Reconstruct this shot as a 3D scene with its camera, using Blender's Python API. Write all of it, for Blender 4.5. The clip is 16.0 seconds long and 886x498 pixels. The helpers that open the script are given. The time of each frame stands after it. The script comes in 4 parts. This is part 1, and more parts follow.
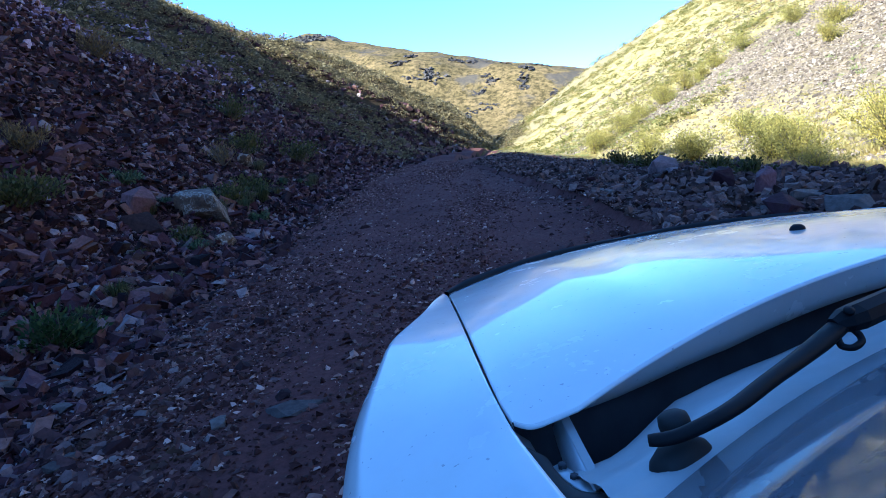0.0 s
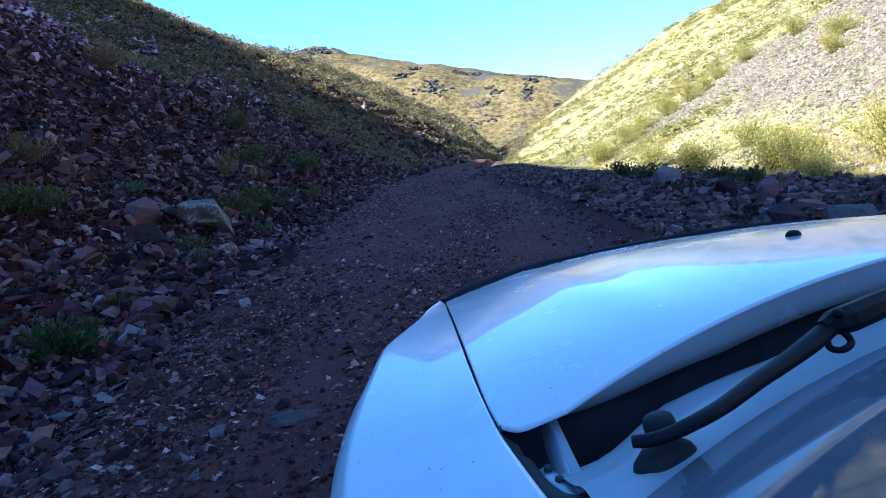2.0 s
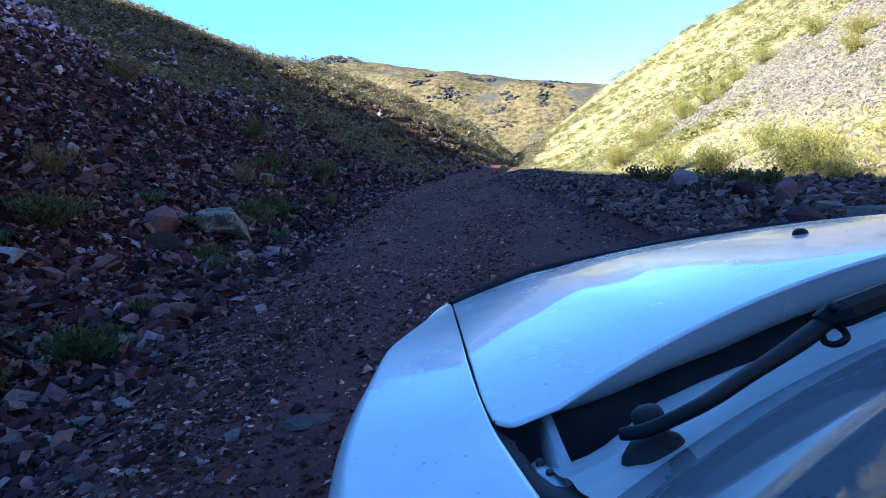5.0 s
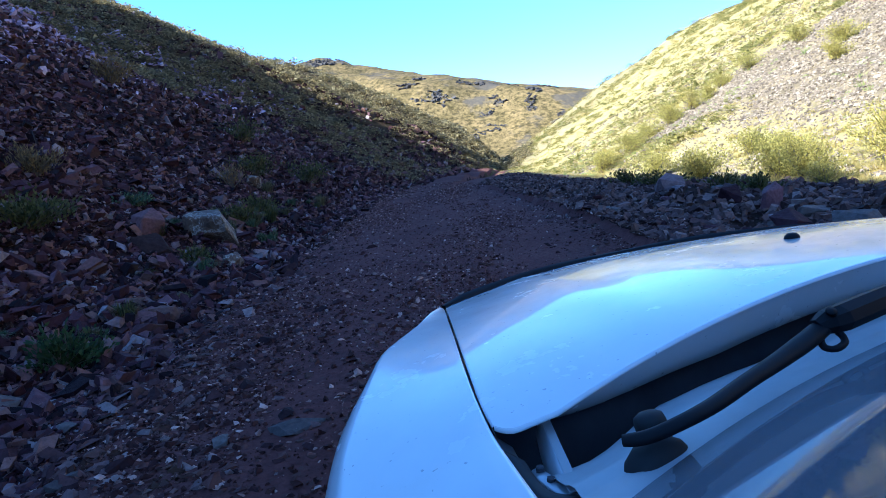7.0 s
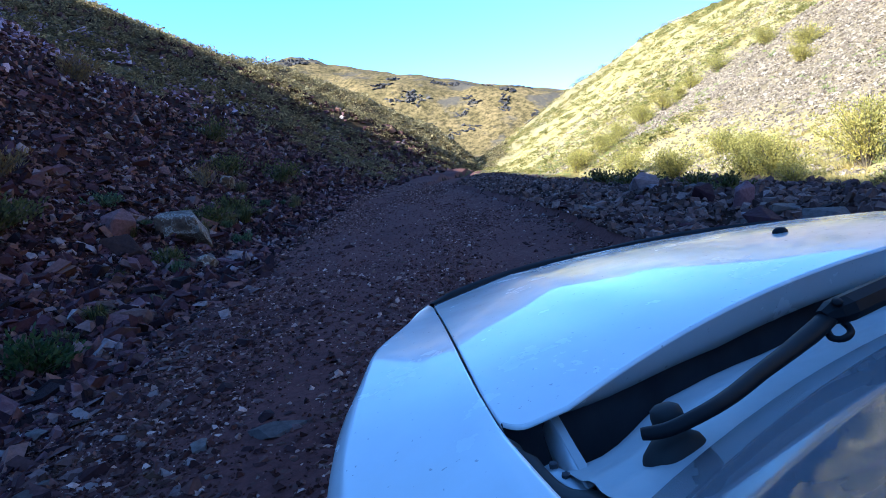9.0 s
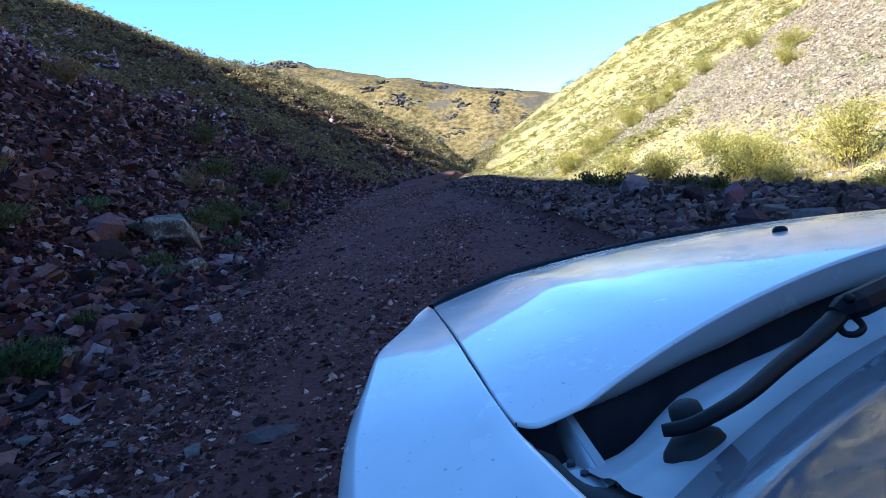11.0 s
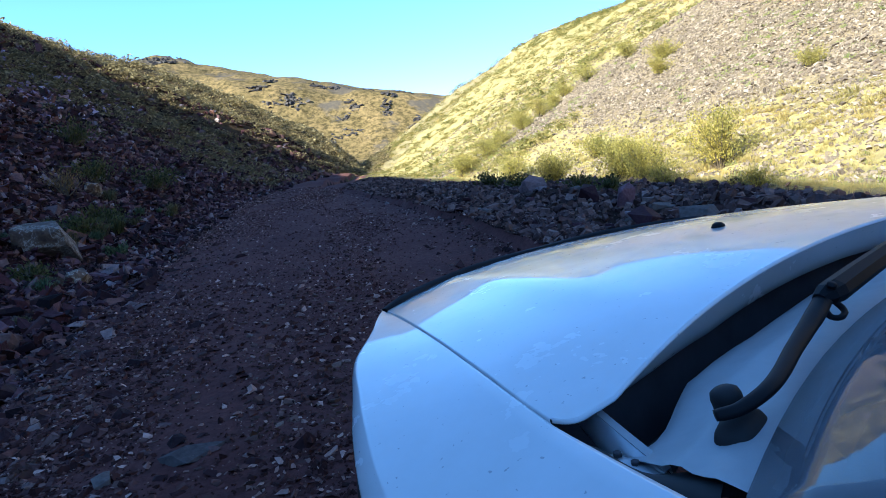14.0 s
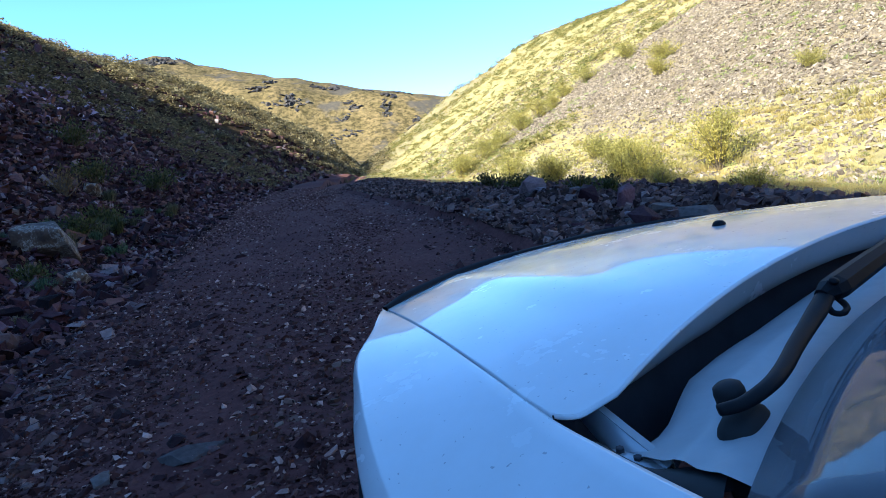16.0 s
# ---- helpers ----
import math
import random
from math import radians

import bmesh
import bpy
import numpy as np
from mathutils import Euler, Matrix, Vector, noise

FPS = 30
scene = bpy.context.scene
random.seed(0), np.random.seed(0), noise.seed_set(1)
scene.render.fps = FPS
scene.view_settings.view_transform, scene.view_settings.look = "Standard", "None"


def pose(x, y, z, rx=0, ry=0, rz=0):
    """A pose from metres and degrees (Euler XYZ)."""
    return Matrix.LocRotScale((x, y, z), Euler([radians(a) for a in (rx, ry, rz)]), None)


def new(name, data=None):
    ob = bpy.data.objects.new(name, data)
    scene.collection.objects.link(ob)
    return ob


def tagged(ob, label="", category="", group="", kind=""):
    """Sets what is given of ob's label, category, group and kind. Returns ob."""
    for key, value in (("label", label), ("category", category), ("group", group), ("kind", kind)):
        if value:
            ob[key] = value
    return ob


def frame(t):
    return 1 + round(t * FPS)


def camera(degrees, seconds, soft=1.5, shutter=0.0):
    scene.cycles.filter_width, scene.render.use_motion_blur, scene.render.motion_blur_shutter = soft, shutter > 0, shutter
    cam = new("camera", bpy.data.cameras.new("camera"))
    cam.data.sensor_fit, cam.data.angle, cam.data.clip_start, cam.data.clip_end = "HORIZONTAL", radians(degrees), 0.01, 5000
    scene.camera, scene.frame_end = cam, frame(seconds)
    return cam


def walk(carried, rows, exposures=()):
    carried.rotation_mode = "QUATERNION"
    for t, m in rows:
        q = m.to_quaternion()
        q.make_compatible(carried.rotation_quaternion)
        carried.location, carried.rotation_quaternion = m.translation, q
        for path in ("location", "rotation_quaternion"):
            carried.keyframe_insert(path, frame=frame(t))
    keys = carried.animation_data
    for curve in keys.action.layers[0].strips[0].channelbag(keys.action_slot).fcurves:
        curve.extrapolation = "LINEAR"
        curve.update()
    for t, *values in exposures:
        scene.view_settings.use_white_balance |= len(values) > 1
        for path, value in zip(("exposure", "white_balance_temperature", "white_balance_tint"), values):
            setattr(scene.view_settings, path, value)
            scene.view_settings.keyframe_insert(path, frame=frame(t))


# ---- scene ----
EXPOSURES = ((0.0, 2.36, 4790, 0), (9.0, 2.34, 4880, 0), (13.0, 2.17, 5300, -3), (16.0, 2.15, 5300, -3))
cam = camera(74.0, 16.0, soft=0.9)


def eye_pose(x, y, z, yaw, pitch, roll):
    """Heading, tilt and lean of the camera at its place."""
    return pose(x, y, z, 90 + pitch, 0, yaw) @ pose(0, 0, 0, 0, 0, -roll)


PATH = [
    (0.0, 0.015, -0.011, 1.359, -0.80, -11.06, 2.62),
    (0.5, 0.016, -0.010, 1.349, -0.85, -10.61, 2.67),
    (1.0, 0.024, -0.012, 1.351, -0.44, -10.63, 3.03),
    (1.5, 0.020, -0.010, 1.342, -0.72, -10.21, 2.67),
    (2.0, 0.034, -0.013, 1.348, -0.44, -9.96, 2.67),
    (2.5, 0.046, -0.017, 1.342, 0.21, -9.67, 2.95),
    (3.0, 0.054, -0.022, 1.352, 0.82, -9.82, 2.75),
    (3.5, 0.060, -0.026, 1.354, 1.30, -9.77, 3.01),
    (4.0, 0.061, -0.026, 1.342, 1.58, -9.38, 3.37),
    (6.5, 0.052, -0.018, 1.337, 0.23, -9.17, 3.15),
    (7.0, 0.048, -0.017, 1.339, 0.00, -9.02, 3.12),
    (7.5, 0.043, -0.014, 1.333, -0.34, -8.97, 3.17),
    (8.0, 0.031, -0.011, 1.341, -0.95, -9.07, 3.11),
    (8.5, 0.016, -0.005, 1.334, -1.85, -9.01, 3.12),
    (9.0, 0.014, -0.002, 1.331, -2.43, -9.13, 3.12),
    (11.5, -0.035, 0.006, 1.326, -4.25, -8.90, 3.34),
    (12.0, -0.071, 0.011, 1.344, -6.38, -9.10, 2.94),
    (12.5, -0.103, 0.020, 1.331, -8.78, -9.19, 3.45),
    (13.0, -0.130, 0.025, 1.329, -10.72, -9.17, 3.29),
    (13.5, -0.149, 0.029, 1.339, -12.64, -9.44, 2.91),
    (14.0, -0.156, 0.031, 1.335, -13.62, -9.31, 3.18),
    (14.5, -0.159, 0.031, 1.333, -13.87, -9.26, 3.45),
    (15.0, -0.162, 0.031, 1.342, -14.04, -9.47, 3.42),
    (15.5, -0.161, 0.032, 1.334, -13.92, -9.40, 3.41),
    (16.0, -0.159, 0.032, 1.329, -13.68, -9.23, 3.16)
]
walk(cam, [(t, eye_pose(*row)) for t, *row in PATH], EXPOSURES)

# ---- world, sun ----
SUN_AZ, SUN_EL = 122.0, 24.3          # degrees to the left of the view axis, above the horizon
world = bpy.data.worlds.new("sky")
scene.world = world
world.use_nodes = True
wn = world.node_tree.nodes
sky = wn.new("ShaderNodeTexSky")
sky.sky_type, sky.sun_disc = "NISHITA", False
sky.sun_elevation, sky.sun_rotation = radians(SUN_EL), radians(-SUN_AZ)
sky.altitude, sky.air_density, sky.dust_density, sky.ozone_density = 3500, 0.8, 0.0, 3.4
wn["Background"].inputs["Strength"].default_value = 0.122
world.node_tree.links.new(sky.outputs["Color"], wn["Background"].inputs["Color"])
sun_dir = Vector((-math.sin(radians(SUN_AZ)) * math.cos(radians(SUN_EL)), math.cos(radians(SUN_AZ)) * math.cos(radians(SUN_EL)), math.sin(radians(SUN_EL))))
sun = new("sun", bpy.data.lights.new("sun", "SUN"))
sun.data.energy, sun.data.angle, sun.data.color = 5.0, radians(0.53), (1.0, 0.88, 0.66)
sun.matrix_world = Matrix.Translation(sun_dir * 300) @ sun_dir.to_track_quat("Z", "Y").to_matrix().to_4x4()


# ---- terrain: plan and height ----
def hash2(ix, iy, seed):
    h = (ix.astype(np.int64) * 374761393 + iy.astype(np.int64) * 668265263 + seed * 974711) & 0x7FFFFFFF
    h = ((h ^ (h >> 13)) * 1274126177) & 0x7FFFFFFF
    return ((h ^ (h >> 16)) & 0xFFFF) / 65535.0


def value_noise(x, y, seed=0):
    ix, iy = np.floor(x), np.floor(y)
    fx, fy = x - ix, y - iy
    fx, fy = fx * fx * (3 - 2 * fx), fy * fy * (3 - 2 * fy)
    a, b = hash2(ix, iy, seed), hash2(ix + 1, iy, seed)
    c, d = hash2(ix, iy + 1, seed), hash2(ix + 1, iy + 1, seed)
    return (a * (1 - fx) + b * fx) * (1 - fy) + (c * (1 - fx) + d * fx) * fy - 0.5


def fbm(x, y, octaves=4, seed=0):
    out, amp = 0.0, 1.0
    for k in range(octaves):
        out = out + amp * value_noise(x * 2 ** k + 17.3 * k, y * 2 ** k - 9.1 * k, seed + k)
        amp *= 0.5
    return out


def smooth_max(a, b, k):
    h = np.clip(0.5 + 0.5 * (a - b) / k, 0, 1)
    return b * (1 - h) + a * h + k * h * (1 - h)


def smooth_min(a, b, k):
    return -smooth_max(-a, -b, k)


def bend(y):
    """How far the track swings to the right further up the valley."""
    return 0.003 * np.maximum(0, y - 22) ** 2 * np.where(y < 140, 1, 0) + np.where(y >= 140, 41.8 + 0.708 * (y - 140), 0)


def road_height(x, y):
    grade = np.interp(y, [-400, -50, 0, 4, 8, 20, 60, 120, 400], [-8, -1.75, 0, 0.12, 0.16, -0.03, -1.1, -2.4, -3])
    return grade + 0.1026 * np.interp(y, [8, 20, 40], [1.0, 0.42, 0.2]) * np.clip(x - bend(y) * 0.9, -4, 3.7)


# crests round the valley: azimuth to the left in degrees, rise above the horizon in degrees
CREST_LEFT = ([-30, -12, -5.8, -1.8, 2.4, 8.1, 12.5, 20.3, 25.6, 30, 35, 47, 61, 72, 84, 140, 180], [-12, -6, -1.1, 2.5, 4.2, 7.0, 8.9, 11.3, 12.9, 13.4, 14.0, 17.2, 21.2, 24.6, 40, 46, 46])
# beyond -45 the unseen right crest is raised for the bonnet's reflection
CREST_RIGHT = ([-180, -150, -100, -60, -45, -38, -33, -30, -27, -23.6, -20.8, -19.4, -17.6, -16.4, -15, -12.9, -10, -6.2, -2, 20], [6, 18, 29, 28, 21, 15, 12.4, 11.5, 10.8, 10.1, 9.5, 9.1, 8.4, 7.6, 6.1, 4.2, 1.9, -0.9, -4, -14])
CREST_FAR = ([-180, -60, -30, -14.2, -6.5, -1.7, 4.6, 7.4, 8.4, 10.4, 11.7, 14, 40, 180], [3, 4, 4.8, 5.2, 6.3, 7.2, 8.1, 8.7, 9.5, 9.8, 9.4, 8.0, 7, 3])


def height(x, y, detail=True):
    x, y = np.asarray(x, float), np.asarray(y, float)
    r = np.hypot(x, y)
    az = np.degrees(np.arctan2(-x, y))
    u = x - bend(y)
    z = road_height(x, y)
    # bank of bulldozed stones along the right-hand side
    rough = fbm(x * 0.9, y * 0.9, 3, 5)
    bank = np.interp(u, [2.0, 2.7, 3.6, 4.4, 5.6, 6.6], [0, 0.04, 0.13, 0.13, 0.05, 0.0]) * np.interp(y, [-30, 0, 8, 16, 26, 45], [1.0, 1.0, 0.9, 0.35, 0.1, 0.0])
    z = z + bank * (1 + 0.5 * rough)
    ripple = fbm(x * 0.06, y * 0.06, 4, 11)
    gully = np.sin(0.19 * y + 0.08 * x + 2.2 * value_noise(x * 0.02, y * 0.02, 3))
    d = -2.35 - u + 0.35 * fbm(x * 0.5, y * 0.5, 3, 21)
    toe = np.where(d > 0, d * d / (d + 0.7), 0)
    wide = np.clip((r - 15) / 40, 0, 1)
    front = np.clip((58 - az) / 15, 0, 1)
    left = road_height(x, y) + 0.63 * toe + wide * front * (2.4 * ripple + 2.2 * gully * np.clip(d / 14, 0, 1))
    # unseen ridge heights, set so the hill's shadow ends near the rubble bank
    left = smooth_min(left, np.interp(y, [-60, -46, -36, -26, -16, 4, 14, 42], [50.9, 48.9, 42.0, 31.6, 26.6, 23.0, 22.8, 23.0]) - 0.6 * (np.abs(x) - 85) + 0.4 * ripple, 1.5)
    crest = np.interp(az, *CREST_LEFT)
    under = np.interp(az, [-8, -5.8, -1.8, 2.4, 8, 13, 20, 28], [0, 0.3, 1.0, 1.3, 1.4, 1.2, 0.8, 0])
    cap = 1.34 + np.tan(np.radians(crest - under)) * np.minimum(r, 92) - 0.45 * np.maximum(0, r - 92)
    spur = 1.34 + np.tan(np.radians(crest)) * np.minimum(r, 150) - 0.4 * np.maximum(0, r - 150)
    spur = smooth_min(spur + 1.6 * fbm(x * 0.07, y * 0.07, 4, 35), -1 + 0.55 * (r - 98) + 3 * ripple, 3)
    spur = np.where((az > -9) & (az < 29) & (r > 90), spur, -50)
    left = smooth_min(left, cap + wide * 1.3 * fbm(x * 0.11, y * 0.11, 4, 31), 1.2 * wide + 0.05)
    e = x - 6.8 - 0.06 * np.maximum(0, y - 22) + 0.8 * fbm(x * 0.25, y * 0.25, 3, 41)
    toe = np.where(e > 0, e * e / (e + 1.5), 0)
    right = road_height(x, y) + 0.1 + 0.64 * toe + np.clip((r - 20) / 60, 0, 1) * 2.5 * ripple
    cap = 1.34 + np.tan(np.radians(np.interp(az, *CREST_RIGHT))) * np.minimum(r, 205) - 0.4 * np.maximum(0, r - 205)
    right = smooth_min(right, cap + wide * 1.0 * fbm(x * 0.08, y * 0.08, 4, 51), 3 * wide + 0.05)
    far = -3 + 0.58 * np.maximum(0, r - 660) + np.clip((r - 640) / 150, 0, 1) * 55 * fbm(x * 0.006, y * 0.006, 5, 61)
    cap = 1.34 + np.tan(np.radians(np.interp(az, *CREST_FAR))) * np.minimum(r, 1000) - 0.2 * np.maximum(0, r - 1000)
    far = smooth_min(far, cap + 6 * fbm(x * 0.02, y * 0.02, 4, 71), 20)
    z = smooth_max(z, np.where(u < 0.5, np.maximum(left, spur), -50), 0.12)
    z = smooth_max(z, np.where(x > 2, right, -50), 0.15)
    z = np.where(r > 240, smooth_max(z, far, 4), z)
    if detail:
        on_road = np.clip((2.3 - np.abs(u)) / 0.6, 0, 1) * np.where(y < 90, 1, 0)
        z = z + (1 - on_road) * 0.10 * fbm(x * 1.7, y * 1.7, 4, 81) + on_road * (0.03 * fbm(x * 1.1, y * 0.5, 3, 91) + 0.012 * fbm(x * 6, y * 6, 2, 95))
    return z


def veg_cover(x, y):
    """0 for bare scree and gravel, 1 for grass and shrubs."""
    x, y = np.asarray(x, float), np.asarray(y, float)
    u, r = x - bend(y), np.hypot(x, y)
    n = fbm(x * 0.13, y * 0.13, 4, 101)
    left = np.clip((y - 33 + 16 * n) / 6, 0, 1) * np.clip(0.62 + 1.3 * fbm(x * 0.07, y * 0.07, 3, 151) + 0.01 * (y - 40), 0.15, 1)
    left = np.maximum(left, 0.9 * np.clip((-u - 12.6 + 5.0 * n) / 2.0, 0, 1) * np.clip((y - 25) / 6, 0, 1))
    e = x - 6.8 - 0.06 * np.maximum(0, y - 22)
    up = np.clip((y - 31 + 0.25 * (e - 6) + 8 * n) / 4, 0, 1)
    toe = np.clip((3.2 + 3 * n - np.abs(e - 1.2)) / 1.5, 0, 1)
    high = np.clip((e - 26 + 10 * n) / 5, 0, 1)
    right = np.maximum(np.maximum(up, toe * 0.9), high)
    road = np.clip((2.3 - np.abs(u)) / 0.4, 0, 1) * (y < 60)
    bank = np.where((u > 1.5) & (u < 5.0) & (y < 55), 1, 0)
    c = np.where(u < 0, left, right * (1 - bank) + bank * 0.1)
    return np.where(r > 300, 1.0, c * (1 - road))


# ---- materials ----
def material(name):
    m = bpy.data.materials.new(name)
    m.use_nodes = True
    t = m.node_tree
    return m, t, t.nodes["Principled BSDF"]


def put(t, kind, links=(), **values):
    """Adds a node with its values and links its inputs."""
    n = t.nodes.new(kind)
    for key, value in values.items():
        if key in n.inputs:
            n.inputs[key].default_value = value
    for key, socket in links:
        t.links.new(socket, n.inputs[key])
    return n


def ramp(t, fac, stops):
    n = t.nodes.new("ShaderNodeValToRGB")
    while len(n.color_ramp.elements) < len(stops):
        n.color_ramp.elements.new(0.5)
    for e, (pos, col) in zip(n.color_ramp.elements, stops):
        e.position, e.color = pos, (*col, 1)
    t.links.new(fac, n.inputs["Fac"])
    return n.outputs["Color"]


def mixed(t, a, b, fac, mode="MIX"):
    n = t.nodes.new("ShaderNodeMix")
    n.data_type, n.blend_type = "RGBA", mode
    for socket, value in ((n.inputs[0], fac), (n.inputs[6], a), (n.inputs[7], b)):
        if isinstance(value, bpy.types.NodeSocket):
            t.links.new(value, socket)
        else:
            socket.default_value = (*value, 1) if isinstance(value, tuple) else value
    return n.outputs[2]


def noise_out(t, vec, scale, detail=4.0, rough=0.6):
    return put(t, "ShaderNodeTexNoise", [("Vector", vec)], Scale=scale, Detail=detail, Roughness=rough).outputs["Fac"]


def bump(t, bsdf, fac, strength, distance):
    b = put(t, "ShaderNodeBump", [("Height", fac)], Strength=strength, Distance=distance)
    t.links.new(b.outputs["Normal"], bsdf.inputs["Normal"])


def attribute(t, name):
    n = t.nodes.new("ShaderNodeAttribute")
    n.attribute_name = name
    return n.outputs["Fac"]


def position(t):
    return t.nodes.new("ShaderNodeNewGeometry").outputs["Position"]


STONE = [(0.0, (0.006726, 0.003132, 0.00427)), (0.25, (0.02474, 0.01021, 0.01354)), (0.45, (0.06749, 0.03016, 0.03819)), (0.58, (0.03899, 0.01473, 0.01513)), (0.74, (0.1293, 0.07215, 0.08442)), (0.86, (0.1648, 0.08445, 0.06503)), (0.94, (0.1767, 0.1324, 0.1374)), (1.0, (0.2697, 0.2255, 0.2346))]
# the same slate made paler: sunlight on the right slope is in this colour
SUNLIT_STONE = [(0.0, (0.07936, 0.06265, 0.0519)), (0.25, (0.1321, 0.1051, 0.08466)), (0.55, (0.1861, 0.1508, 0.1206)), (0.85, (0.2454, 0.1996, 0.1602)), (1.0, (0.3173, 0.2655, 0.22))]
RUBBLE = [(0.0, (0.0251, 0.0148, 0.01419)), (0.3, (0.07287, 0.0445, 0.04191)), (0.55, (0.1306, 0.08273, 0.07568)), (0.7, (0.1192, 0.06512, 0.04994)), (0.88, (0.1759, 0.1183, 0.1058)), (1.0, (0.2414, 0.1747, 0.155))]


def stone_material(name, random_kind, stops=STONE):
    m, t, b = material(name)
    p = position(t)
    if random_kind == "island":
        r = t.nodes.new("ShaderNodeNewGeometry").outputs["Random Per Island"]
    else:
        r = t.nodes.new("ShaderNodeObjectInfo").outputs["Random"]
    base = ramp(t, r, stops)
    grain = noise_out(t, p, 26.0, 6, 0.65)
    stain = noise_out(t, p, 3.5, 4)
    col = mixed(t, base, ramp(t, grain, [(0.25, (0.55, 0.52, 0.52)), (0.75, (1.35, 1.3, 1.28))]), 1.0, "MULTIPLY")
    col = mixed(t, col, (0.10, 0.06, 0.035), ramp(t, stain, [(0.55, (0, 0, 0)), (0.75, (0.55, 0.55, 0.55))]))
    t.links.new(col, b.inputs["Base Color"])
    b.inputs["Roughness"].default_value, b.inputs["Specular IOR Level"].default_value = 0.8, 0.12
    bump(t, b, grain, 0.5, 0.02)
    return m


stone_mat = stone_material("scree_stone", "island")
# upper scree lighter and bluer: the haze over that slope is in the colour
hazed_scree_mat = stone_material("hazed_scree_stone", "island", [(0.0, (0.1134, 0.07933, 0.1292)), (0.4, (0.2604, 0.1905, 0.29)), (0.8, (0.4079, 0.331, 0.462)), (1.0, (0.5656, 0.5152, 0.6471))])
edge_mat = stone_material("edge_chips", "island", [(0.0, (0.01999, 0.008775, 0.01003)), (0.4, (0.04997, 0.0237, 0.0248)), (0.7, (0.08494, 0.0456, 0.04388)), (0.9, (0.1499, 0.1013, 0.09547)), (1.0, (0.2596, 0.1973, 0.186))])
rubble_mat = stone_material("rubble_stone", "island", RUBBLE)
sunlit_scree_mat = stone_material("sunlit_scree_stone", "island", SUNLIT_STONE)
loose_mat = stone_material("loose_stone", "object")
pebble_mat = stone_material("pebble", "object", [(0.0, (0.04862, 0.02208, 0.01897)), (0.5, (0.09724, 0.05364, 0.04401)), (0.85, (0.1658, 0.1065, 0.08729)), (1.0, (0.3205, 0.2287, 0.1897))])
gravel_mat = stone_material("gravel", "island", [(0.0, (0.022, 0.007777, 0.006887)), (0.45, (0.05775, 0.02333, 0.01968)), (0.75, (0.1238, 0.06021, 0.05043)), (0.9, (0.2544, 0.1556, 0.1304)), (1.0, (0.55, 0.3763, 0.3137))])
flat_mat = stone_material("pale_slab", "object", [(0.0, (0.075, 0.062, 0.060)), (1.0, (0.15, 0.128, 0.118))])


def boulder_material():
    m, t, b = material("boulder_quartz")
    p = position(t)
    n = noise_out(t, p, 4.5, 7, 0.7)
    v = noise_out(t, p, 11.0, 5)
    col = ramp(t, n, [(0.36, (0.050, 0.026, 0.016)), (0.47, (0.092, 0.056, 0.036)), (0.515, (0.115, 0.080, 0.058)), (0.545, (0.34, 0.30, 0.26)), (0.575, (0.12, 0.085, 0.062))])
    col = mixed(t, col, ramp(t, v, [(0.3, (0.6, 0.58, 0.56)), (0.7, (1.2, 1.18, 1.15))]), 1.0, "MULTIPLY")
    t.links.new(col, b.inputs["Base Color"])
    b.inputs["Roughness"].default_value = 0.75
    bump(t, b, v, 0.7, 0.04)
    return m


boulder_mat = boulder_material()
crag_mat = stone_material("crag_rock", "island", [(0.0, (0.0275, 0.0248, 0.0275)), (1.0, (0.0715, 0.0633, 0.0633))])


